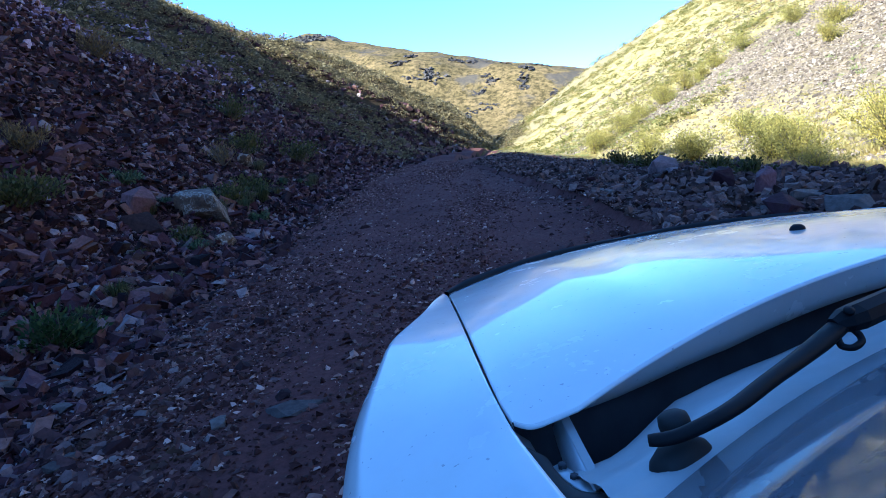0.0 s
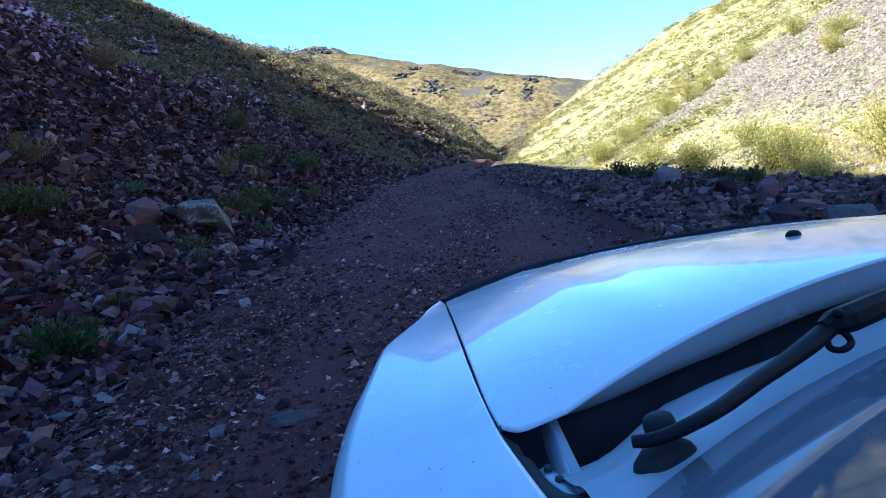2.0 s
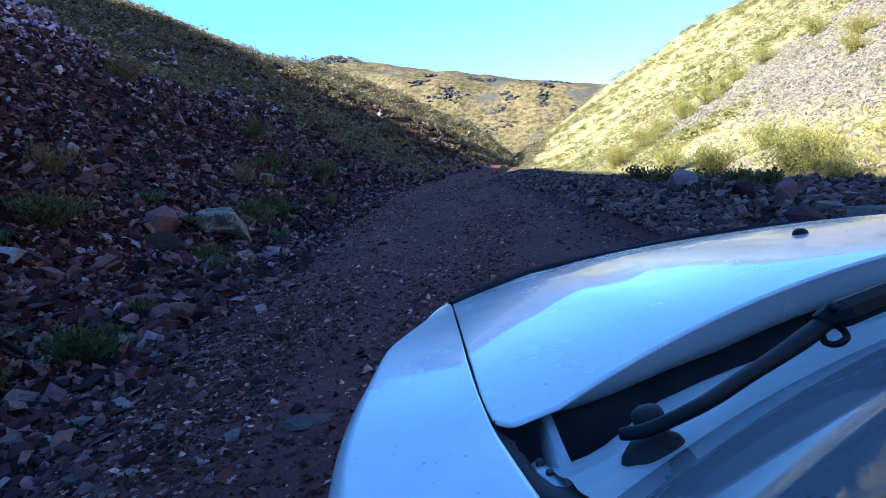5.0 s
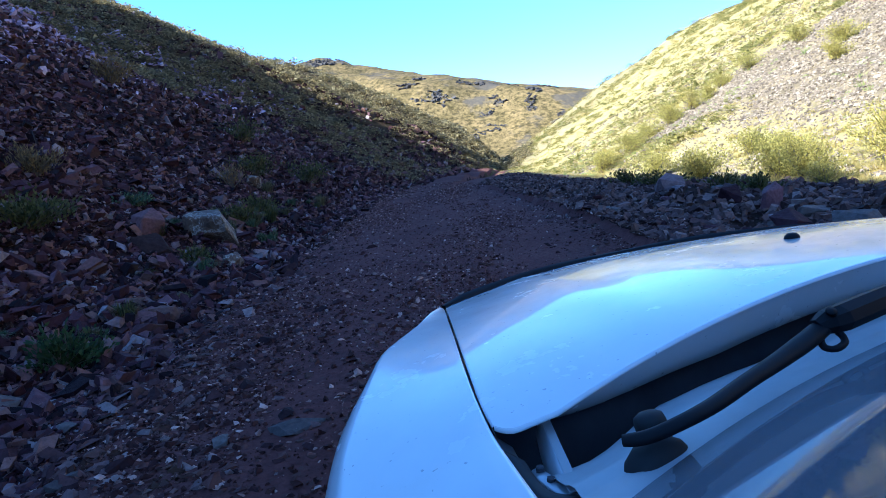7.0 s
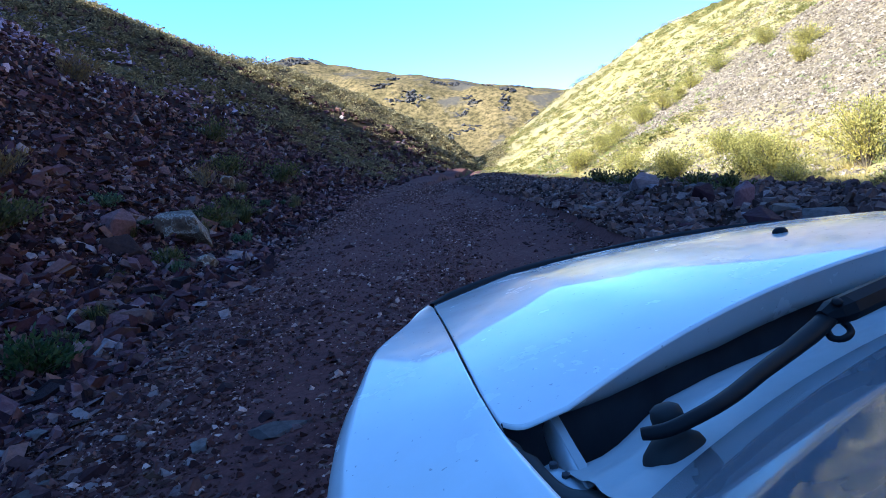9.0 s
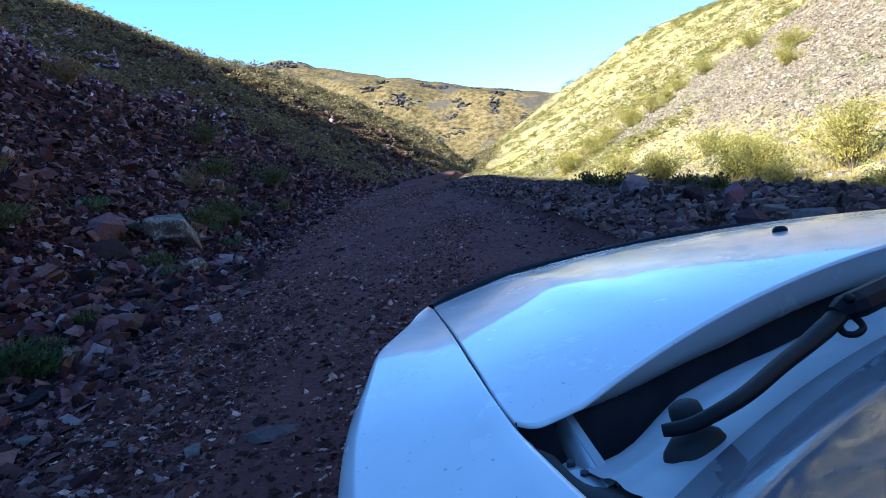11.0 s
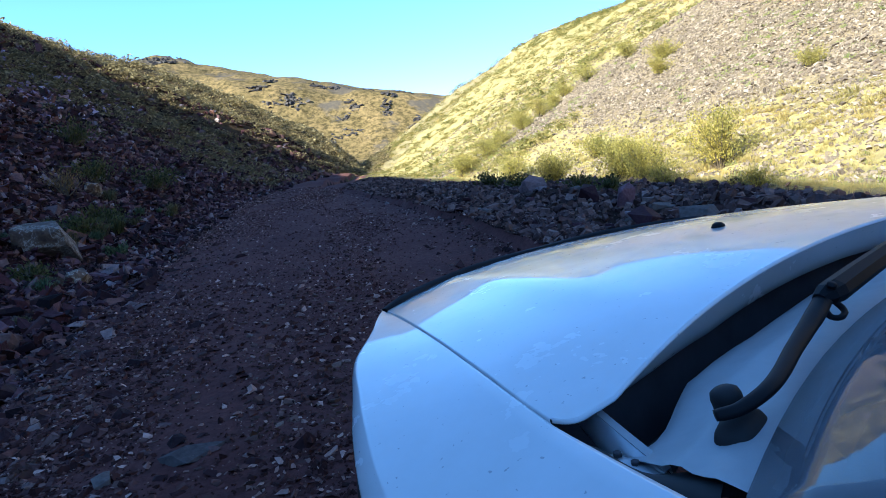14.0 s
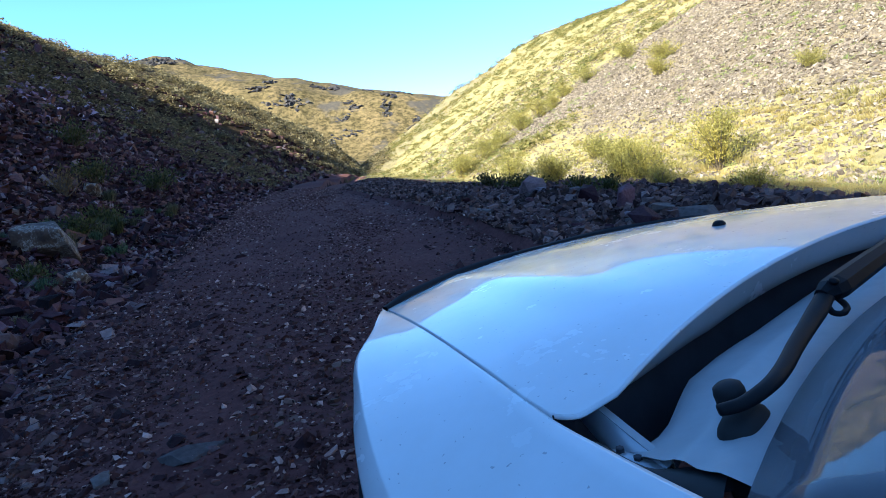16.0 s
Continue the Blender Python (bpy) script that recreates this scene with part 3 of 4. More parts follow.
def bush_cloud(name, x, y, radius, tall, leaves, mat, leaf=0.2):
    """Rounded low bushes made of many loose leaf clumps, as one mesh."""
    n = len(x)
    a, h = rng.uniform(0, 2 * np.pi, (n, leaves)), rng.uniform(0.0, 1.0, (n, leaves))
    q = np.sqrt(np.maximum(0, 1 - h * h)) * rng.uniform(0.6, 1.08, (n, leaves))
    c = np.stack([np.cos(a) * q, np.sin(a) * q, h * rng.uniform(0.6, 1.1, (n, leaves))], -1)
    c = c * (1 + 0.25 * rng.normal(0, 1, (n, 1, 3)))
    v = c[:, :, None] + rng.normal(0, 1, (n, leaves, 3, 3)) * leaf * np.array([1, 1, 0.9])
    v = v * np.stack([radius, radius, tall], -1)[:, None, None]
    base = np.stack([x, y, height(x, y) - 0.05 * tall], -1)
    v = (v + base[:, None, None]).reshape(-1, 3)
    return mesh_object(name, v, np.arange(len(v)).reshape(-1, 3), mat)


# dry tussock grass and low scrub over the slopes
x, y, r = scatter(15000, -64, -5, 12, 240)
keep = (x > 5.6) & (rng.random(len(x)) < veg_cover(x, y)) & (rng.random(len(x)) < np.interp(r, [9, 30, 60], [1, 0.7, 0.35]))
x, y, r = x[keep], y[keep], r[keep]
s = np.minimum(np.maximum(np.exp(rng.normal(np.log(0.17), 0.4, len(x))), 0.007 * r), 1.2)
tagged(tuft_cloud("tussock_grass", x, y, s, s * 0.42, 52, tussock_mat, 0.035), "yellow-green tussock grass covering the sunlit slope", "grass", kind="stuff")
x, y, r = scatter(6000, -64, -20, 6.5, 15)
keep = (x > 5.2) & (rng.random(len(x)) < veg_cover(x, y))
x, y = x[keep], y[keep]
s = np.exp(rng.normal(np.log(0.10), 0.35, len(x)))
tagged(tuft_cloud("short_grass", x, y, s, s * 0.7, 46, tussock_mat, 0.022), "short pale yellow grass behind the rubble bank", "grass", kind="stuff")
x, y, r = scatter(15000, -64, -12, 8, 60)
keep = (x > 6.6) & (rng.random(len(x)) < np.clip(0.16 + 1.2 * fbm(x * 0.22, y * 0.22, 3, 191), 0.02, 0.9) * np.interp(x, [8, 20], [1.0, 0.35]))
x, y, r = x[keep], y[keep], r[keep]
s = np.maximum(np.exp(rng.normal(np.log(0.13), 0.4, len(x))), 0.0075 * r)
tagged(tuft_cloud("green_tufts", x, y, s, s * 0.6, 40, herb_mat, 0.04), "pale green tufts growing among sunlit scree stones", "grass", kind="stuff")
x, y, r = scatter(7000, -64, -5, 24, 240)
keep = (x > 7.0) & (rng.random(len(x)) < veg_cover(x, y))
x, y, r = x[keep], y[keep], r[keep]
s = np.minimum(np.maximum(np.exp(rng.normal(np.log(0.22), 0.4, len(x))), 0.0065 * r), 1.3)
tagged(bush_cloud("low_scrub", x, y, s, s * 0.5, 60, tussock_mat, 0.105), "yellow low scrub covering the sunlit slope", "scrub", kind="stuff")
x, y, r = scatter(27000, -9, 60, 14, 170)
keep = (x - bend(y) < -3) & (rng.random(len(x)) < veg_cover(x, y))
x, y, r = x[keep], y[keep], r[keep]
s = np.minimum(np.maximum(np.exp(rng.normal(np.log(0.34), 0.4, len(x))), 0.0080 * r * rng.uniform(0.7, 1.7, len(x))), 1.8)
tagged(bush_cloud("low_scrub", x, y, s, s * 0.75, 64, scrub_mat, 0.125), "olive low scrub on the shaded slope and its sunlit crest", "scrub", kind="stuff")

# darker bushes dotted over the sunny slope
x, y, r = scatter(7600, -64, -5, 24, 220)
keep = (x > 7.5) & (rng.random(len(x)) < veg_cover(x, y) * np.clip(0.5 + 0.8 * fbm(x * 0.09, y * 0.09, 3, 161), 0.2, 0.9))
x, y, r = x[keep], y[keep], r[keep]
s = np.minimum(np.maximum(np.exp(rng.normal(np.log(0.32), 0.35, len(x))), 0.0075 * r), 1.6)
tagged(bush_cloud("low_bushes", x, y, s, s * 0.7, 84, dark_bush_mat, 0.11), "olive low bushes dotted over the sunlit slope", "bushes", kind="stuff")

# dark crags on the far mountain
a, r = rng.normal(10.2, 0.7, 90), rng.uniform(960, 1000, 90)
x, y = -r * np.sin(np.radians(a)), r * np.cos(np.radians(a))
tagged(stone_cloud("crags", x, y, r * rng.uniform(0.003, 0.007, len(x)), crag_mat, 0.25, 0.5, 0.8), "dark rocky summit of the distant mountain", "crags", kind="stuff")
a = np.repeat(rng.uniform(-15, 9, 34), 16) + rng.normal(0, 0.42, 544)
r = np.repeat(rng.uniform(690, 850, 34), 16) + rng.normal(0, 4, 544)
x, y = -r * np.sin(np.radians(a)), r * np.cos(np.radians(a))
tagged(stone_cloud("crags", x, y, r * rng.uniform(0.003, 0.009, len(x)), crag_mat, 0.3, 0.4, 1.2), "dark rock outcrops on the distant mountain", "crags", kind="stuff")

# ---- boulders ----
def boulder_mesh(seed, size, bevel=0.04, points=16):
    g = random.Random(seed)
    bm = bmesh.new()
    for _ in range(points):
        v = Vector((g.uniform(-1, 1), g.uniform(-1, 1), g.uniform(-1, 1)))
        v = v / max(abs(v.x), abs(v.y), abs(v.z), 0.3) * g.uniform(0.75, 1.0)
        bm.verts.new(Vector((v.x * size[0], v.y * size[1], v.z * size[2])) * 0.5)
    hull = bmesh.ops.convex_hull(bm, input=bm.verts)
    bmesh.ops.delete(bm, geom=[e for e in hull["geom_interior"] if isinstance(e, bmesh.types.BMVert)], context="VERTS")
    bmesh.ops.dissolve_limit(bm, angle_limit=0.25, verts=bm.verts, edges=bm.edges)
    bmesh.ops.bevel(bm, geom=bm.edges[:], offset=bevel * min(size), segments=2, affect="EDGES", profile=0.6)
    bmesh.ops.triangulate(bm, faces=bm.faces)
    bmesh.ops.subdivide_edges(bm, edges=[e for e in bm.edges if e.calc_length() > 0.25 * min(size)], cuts=1)
    for v in bm.verts:
        v.co += 0.03 * min(size) * noise.noise_vector(v.co * 6.0 / max(size) + Vector((seed, 0, 0)))
    return bm


def boulder(x, y, size, seed, mat, label, turn=0.0, tilt=0.0, sink=0.25, name="boulder"):
    ob = part(name, boulder_mesh(seed, size), mat)
    ob.matrix_world = pose(x, y, float(height(x, y)) + size[2] * (0.5 - sink), tilt, 0, turn)
    return tagged(ob, label, "rock", "boulders beside the track")


boulder(-3.45, 8.9, (0.82, 0.68, 0.66), 43, boulder_mat, "large brown quartz-veined boulder at the slope foot", 20, 12)
boulder(-4.05, 8.2, (0.5, 0.4, 0.42), 5, stone_mat, "grey slate rock leaning beside the large boulder", 50, 25)
boulder(-3.75, 7.6, (0.6, 0.5, 0.34), 8, rubble_mat, "rounded purple-grey rock in front of the boulder", 0, 5)
boulder(-2.85, 7.9, (0.34, 0.3, 0.3), 9, boulder_mat, "small brown rock below the boulder", 70)
boulder(-2.75, 3.45, (0.26, 0.22, 0.2), 12, flat_mat, "pale angular rock at the edge of the track", 30, 10)
boulder(-3.05, 3.55, (0.32, 0.2, 0.12), 14, flat_mat, "flat grey slab on the scree foot", -20, 8)
boulder(-2.55, 4.9, (0.34, 0.24, 0.2), 17, stone_mat, "rusty brown rock half sunk in gravel", 60)
boulder(-2.65, 5.55, (0.42, 0.3, 0.2), 19, rubble_mat, "flat grey rock at the road edge", 15)
boulder(-4.5, 14.6, (0.36, 0.36, 0.4), 21, boulder_mat, "yellowish upright rock on the shaded slope", 15, 10)
boulder(3.35, 5.85, (0.28, 0.24, 0.32), 23, stone_mat, "upright dark rock standing on the rubble bank", 10, 4, 0.05)
boulder(3.45, 5.35, (0.4, 0.3, 0.18), 26, flat_mat, "flat pale rock on the rubble bank", 40, 12)
boulder(3.35, 4.6, (0.40, 0.34, 0.20), 29, flat_mat, "broad grey boulder on the rubble bank", -15, 10)
boulder(3.0, 4.9, (0.36, 0.3, 0.22), 31, stone_mat, "blue-grey angular block in the rubble bank", 25, 15)
boulder(3.5, 6.9, (0.42, 0.34, 0.26), 33, stone_mat, "dark angular block in the rubble bank", 55, 12)
boulder(3.4, 8.6, (0.42, 0.4, 0.3), 35, stone_mat, "grey angular block on the far rubble bank", 5, 10)

boulder(-0.72, 2.68, (0.30, 0.17, 0.06), 51, flat_mat, "flat pale slab lying on the dirt track", 8, 3, 0.3)
boulder(-1.08, 2.66, (0.08, 0.12, 0.08), 53, flat_mat, "small pointed pale stone on the dirt track", 20, 15, 0.2)
boulder(-2.12, 3.12, (0.14, 0.11, 0.08), 55, flat_mat, "pale angular stone on the dirt track", 35, 5, 0.3)
boulder(-1.75, 2.5, (0.16, 0.12, 0.08), 57, flat_mat, "rounded grey stone on the dirt track", 70, 5, 0.3)


# ---- shrubs ----
def shrub(x, y, radius, tall, seed, leaf_mat, label, leaves=420, leaf=0.05, dry=False):
    """A many-stemmed bush: stems fan out from the root, leaves sit along the outer twigs."""
    g = random.Random(seed)
    if leaf_mat is bush_mat:
        leaves, leaf = int(leaves * 3.4), leaf * 0.5
    root = new("shrub")
    root.matrix_world = pose(x, y, float(height(x, y)) - 0.03)
    tagged(root, label, "shrub", "shrubs on the slopes")
    stems = bmesh.new()
    twigs = []
    for _ in range(22):
        a, lean = g.uniform(0, 6.283), g.uniform(0.1, 1.0) ** 0.8
        tip = Vector((math.cos(a) * lean * radius, math.sin(a) * lean * radius, tall * (1.0 - 0.5 * lean * lean) * g.uniform(0.7, 1.05)))
        mid = Vector((tip.x * 0.35, tip.y * 0.35, tip.z * 0.5)) + Vector((g.uniform(-1, 1), g.uniform(-1, 1), 0)) * 0.06 * radius
        path = [Vector((tip.x * 0.06, tip.y * 0.06, 0)), mid, tip]
        twigs.append(path)
        w = 0.012 + 0.012 * radius
        rings = []
        for p, k in zip(path, (1.0, 0.6, 0.15)):
            rings.append([stems.verts.new(p + Vector((math.cos(i * 2.094) * w * k, math.sin(i * 2.094) * w * k, 0))) for i in range(3)])
        for lo, hi in zip(rings, rings[1:]):
            for i in range(3):
                stems.faces.new((lo[i], lo[(i + 1) % 3], hi[(i + 1) % 3], hi[i]))
    part("stem", stems, bark_mat, root, "thin brown woody stems")
    bm = bmesh.new()
    for _ in range(leaves):
        path = g.choice(twigs)
        k = g.uniform(0.25, 1.08)
        p = path[1].lerp(path[2], (k - 0.45) / 0.55) if k > 0.45 else path[0].lerp(path[1], k / 0.45)
        p = p + Vector((g.gauss(0, 1), g.gauss(0, 1), g.gauss(0, 0.8))) * 0.11 * radius
        d = Vector((g.gauss(0, 0.6), g.gauss(0, 0.6), 1.0)) + Vector((p.x, p.y, 0)) / max(radius, 0.1)
        d = d.normalized() * leaf * g.uniform(0.7, 1.6)
        s = d.cross(Vector((g.uniform(-1, 1), g.uniform(-1, 1), 0.3))).normalized() * leaf * (0.12 if dry else 0.3)
        p.z = max(p.z, 0.02)
        bm.faces.new([bm.verts.new(q) for q in (p, p + d * 0.5 + s, p + d, p + d * 0.5 - s)])
    part("foliage", bm, leaf_mat, root)
    return root


shrub(-2.85, 4.25, 0.30, 0.34, 1, green_mat, "small dark green shrub among stones at the slope foot", 900, 0.045)
shrub(-9.7, 18.3, 0.85, 0.95, 2, dry_mat, "dry brown shrub on the scree slope", 1300, 0.10, True)
shrub(-4.6, 8.9, 0.3, 0.22, 3, grey_mat, "low grey-green tuft beside the boulder", 420, 0.045)
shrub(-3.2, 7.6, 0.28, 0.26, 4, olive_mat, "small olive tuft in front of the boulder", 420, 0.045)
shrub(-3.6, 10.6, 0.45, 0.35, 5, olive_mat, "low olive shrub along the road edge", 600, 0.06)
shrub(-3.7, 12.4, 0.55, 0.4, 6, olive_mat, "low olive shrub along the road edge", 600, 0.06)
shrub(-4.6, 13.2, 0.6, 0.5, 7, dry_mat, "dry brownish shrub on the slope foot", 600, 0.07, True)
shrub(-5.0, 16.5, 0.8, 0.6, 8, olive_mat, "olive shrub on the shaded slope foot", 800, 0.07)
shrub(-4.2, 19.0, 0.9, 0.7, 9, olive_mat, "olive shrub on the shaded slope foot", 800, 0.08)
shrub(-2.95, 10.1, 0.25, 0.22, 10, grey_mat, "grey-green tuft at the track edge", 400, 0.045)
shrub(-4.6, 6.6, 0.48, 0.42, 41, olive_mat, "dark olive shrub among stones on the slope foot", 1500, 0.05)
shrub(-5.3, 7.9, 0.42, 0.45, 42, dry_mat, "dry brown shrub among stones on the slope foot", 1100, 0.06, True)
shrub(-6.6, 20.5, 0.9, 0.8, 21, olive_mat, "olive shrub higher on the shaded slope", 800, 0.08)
shrub(7.4, 9.3, 0.75, 1.15, 11, bush_mat, "tall yellow-green sunlit bush on the slope foot", 1900, 0.07)
shrub(6.3, 10.8, 0.62, 0.75, 12, bush_mat, "yellow-green bush in the sun behind the rubble bank", 1500, 0.07)
shrub(5.9, 13.2, 0.8, 0.8, 13, bush_mat, "olive bush in the sun behind the rubble bank", 1500, 0.08)
shrub(7.6, 12.6, 0.6, 0.8, 14, bush_mat, "olive bush on the sunny slope", 1400, 0.07)
shrub(8.6, 16.2, 0.7, 0.8, 15, bush_mat, "yellow-green bush below the scree", 1100, 0.08)
shrub(7.0, 19.0, 0.9, 0.9, 16, bush_mat, "yellow-green bush at the slope foot", 1100, 0.09)
shrub(11.4, 11.4, 0.4, 0.5, 17, bush_mat, "small yellow-green bush on the sunlit scree", 700, 0.06)
shrub(14.0, 21.0, 0.7, 0.8, 18, bush_mat, "yellow-green bush high on the scree", 900, 0.08)
shrub(5.3, 8.0, 0.4, 0.35, 19, bush_mat, "low green plant behind the rubble bank", 600, 0.05)
shrub(5.6, 6.4, 0.35, 0.3, 20, bush_mat, "low green plant behind the rubble bank", 600, 0.05)
shrub(3.95, 7.2, 0.3, 0.22, 31, olive_mat, "dark low shrub on the rubble bank", 420, 0.05)
shrub(4.1, 8.4, 0.36, 0.26, 32, olive_mat, "dark low shrub on the rubble bank", 480, 0.05)
shrub(3.9, 10.2, 0.45, 0.28, 33, olive_mat, "dark low shrub on the rubble bank", 520, 0.06)
shrub(4.2, 12.8, 0.5, 0.3, 34, olive_mat, "dark low shrub on the far rubble bank", 520, 0.06)


def grass_tuft(x, y, radius, tall, seed, mat, label, blades=170):
    """A clump of thin arching blades."""
    g = random.Random(seed)
    bm = bmesh.new()
    for _ in range(blades):
        a, lean = g.uniform(0, 6.283), g.uniform(0.05, 1.0)
        out = Vector((math.cos(a), math.sin(a), 0))
        side = Vector((-out.y, out.x, 0)) * g.uniform(0.003, 0.006)
        root = out * g.uniform(0, 0.35) * radius + Vector((0, 0, -0.02))
        mid = root + out * lean * 0.35 * radius + Vector((0, 0, tall * g.uniform(0.5, 0.75)))
        tip = root + out * lean * g.uniform(0.7, 1.1) * radius + Vector((0, 0, tall * (1.05 - 0.6 * lean) * g.uniform(0.8, 1.1)))
        lo, hi, top = [bm.verts.new(root + d) for d in (-side, side)], [bm.verts.new(mid + d * 0.8) for d in (-side, side)], bm.verts.new(tip)
        bm.faces.new((lo[0], lo[1], hi[1], hi[0]))
        bm.faces.new((hi[0], hi[1], top))
    ob = part("grass_tuft", bm, mat)
    ob.matrix_world = pose(x, y, float(height(x, y)) + 0.01)
    return tagged(ob, label, "grass", "grass tufts among the stones")


straw_mat = plant_material("straw_blades", [(0.0, (0.05, 0.045, 0.018)), (0.5, (0.12, 0.10, 0.045)), (1.0, (0.22, 0.18, 0.085))])
for k in range(26):
    g = random.Random(900 + k)
    y = 3.4 + 13.0 * (k / 25) ** 1.2
    x = float(bend(np.float64(y))) - 2.55 - abs(g.gauss(0, 0.55)) - 0.03 * y
    r = g.uniform(0.10, 0.24) * (1 + 0.03 * y)
    grass_tuft(x, y, r, r * g.uniform(0.8, 1.3), 930 + k, (grey_mat, straw_mat, olive_mat)[k % 3], ("grey-green grass tuft among broken stones", "straw-coloured grass tuft among broken stones", "olive grass tuft among broken stones")[k % 3], 170)

# band of yellow bushes along the upper edge of the sunny scree
for k, (x, y) in enumerate([(7.9, 27.2), (9.1, 27.9), (7.2, 26.0), (10.9, 30.6), (11.9, 30.3), (13.1, 30.6), (15.6, 32.9), (16.5, 31.7), (17.2, 28.6), (15.6, 23.2), (9.9, 29.4), (12.4, 31.6), (14.3, 31.6)]):
    shrub(x, y, 0.7 + 0.12 * (k % 4), 0.85 + 0.1 * (k % 3), 60 + k, bush_mat, "yellow-green bush on the edge of the sunny scree", 700, 0.11)
shrub(6.0, 9.6, 0.6, 0.8, 81, bush_mat, "yellow-green bush behind the rubble bank", 1500, 0.065)
shrub(6.9, 11.6, 0.55, 0.7, 82, bush_mat, "olive bush in the sun behind the rubble bank", 1300, 0.065)

# ---- the car: car axes are x to its right, y ahead, z up from the middle of the bonnet's rear edge ----
car = new("car")
car.matrix_world = Matrix(((0.9780, -0.1818, -0.1028, 0.7756), (0.1797, 0.9833, -0.0299, 0.8373), (0.1064, 0.0107, 0.9943, 1.1649), (0, 0, 0, 1)))
tagged(car, "white car with a dusty bonnet and black wiper on the track", "car")


def sheet(points, closed=False):
    """A bmesh from rows of points."""
    bm = bmesh.new()
    rows = [[bm.verts.new(p) for p in row] for row in points]
    for lo, hi in zip(rows, rows[1:]):
        for i in range(len(lo) - 1):
            bm.faces.new((lo[i], lo[i + 1], hi[i + 1], hi[i]))
        if closed:
            bm.faces.new((lo[-1], lo[0], hi[0], hi[-1]))
    return bm


def thick(bm, depth):
    bmesh.ops.recalc_face_normals(bm, faces=bm.faces)
    bmesh.ops.solidify(bm, geom=bm.faces[:], thickness=depth)
    return bm


def tube(path, radii, sides=10, flat=1.0):
    """A bar along a path, capped; flat squeezes its height."""
    rows = []
    for i, p in enumerate(path):
        d = (Vector(path[min(i + 1, len(path) - 1)]) - Vector(path[max(i - 1, 0)])).normalized()
        s = d.cross(Vector((0, 0, 1))).normalized()
        t = s.cross(d)
        rows.append([Vector(p) + (s * math.cos(k * 6.2832 / sides) + t * flat * math.sin(k * 6.2832 / sides)) * radii[i] for k in range(sides)])
    bm = sheet(rows, True)
    for ring in (rows[0], rows[-1]):
        bm.faces.new([bm.verts.new(p) for p in ring])
    bmesh.ops.remove_doubles(bm, verts=bm.verts, dist=1e-5)
    bmesh.ops.recalc_face_normals(bm, faces=bm.faces)
    return bm


def turned(profile, sides=24):
    """A round thing from (radius, height) pairs."""
    bm = sheet([[Vector((r * math.cos(k * 6.2832 / sides), r * math.sin(k * 6.2832 / sides), z)) for k in range(sides)] for r, z in profile], True)
    bmesh.ops.remove_doubles(bm, verts=bm.verts, dist=1e-5)
    bmesh.ops.holes_fill(bm, edges=[e for e in bm.edges if e.is_boundary])
    bmesh.ops.recalc_face_normals(bm, faces=bm.faces)
    return bm


def block(size, bevel=0.01):
    bm = bmesh.new()
    bmesh.ops.create_cube(bm, size=1)
    bmesh.ops.scale(bm, vec=size, verts=bm.verts)
    bmesh.ops.bevel(bm, geom=bm.edges[:], offset=bevel, segments=2, affect="EDGES", profile=0.7)
    return bm


def bonnet_z(x, y):
    u = max(0.0, y + 0.12)
    fall = u * u / 0.4 if u < 0.2 else u - 0.1
    return 0.010 - 0.05 * y - 0.068 * fall - 0.066 * y * max(y, 0.0) - 0.06 * (x / 0.7) ** 2


def bonnet_half(y):
    return float(np.interp(y, [-0.14, -0.06, 0.007, 0.14, 0.36, 0.80, 0.98], [0.7245, 0.7215, 0.715, 0.699, 0.671, 0.614, 0.58]))


def bonnet_rear(x):
    """The rear edge, bowed back towards rounded corners."""
    a = abs(x)
    y = -0.009 - 0.30 * min(a, 0.655) ** 2
    return y + 0.026 * max(0.0, (a - 0.698) / 0.0265) ** 2.5


COLUMNS = [math.sin(math.pi / 2 * (-1 + 2 * j / 72)) for j in range(73)]
rows = []
for k in range(41):
    row = []
    for s in COLUMNS:
        y0, y1 = bonnet_rear(s * 0.7245), 0.98 - 0.18 * abs(s) ** 2.6
        y = y0 + (y1 - y0) * k / 40
        x = s * bonnet_half(y)
        crease = 0.004 * math.exp(-((abs(s) - 0.62) / 0.10) ** 2) * min(1.0, (y - y0) / 0.3)
        row.append(Vector((x, y, bonnet_z(x, y) + crease)))
    row = [row[0] + Vector((0.002, 0, -0.016)), row[0] + Vector((-0.0015, 0, -0.002)), *row, row[-1] + Vector((0.0015, 0, -0.002)), row[-1] + Vector((-0.002, 0, -0.016))]
    rows.append(row)
nose = [p + Vector((0, 0.012, -0.03)) for p in rows[-1]]
bonnet = part("bonnet", sheet(rows + [nose, [p + Vector((0, 0.0, -0.05)) for p in nose]]), paint_mat, car, "white dusty bonnet", True)
hem = rows[0][2:-2]
lip = [[p + Vector((0, dy, dz)) for p in hem] for dy, dz in ((0.002, 0.0005), (-0.002, -0.001), (-0.0025, -0.004), (0.001, -0.006))]
part("bonnet_lip", sheet(lip), paint_mat, bonnet, "white folded rear edge of the bonnet", True)
frame_rows = []
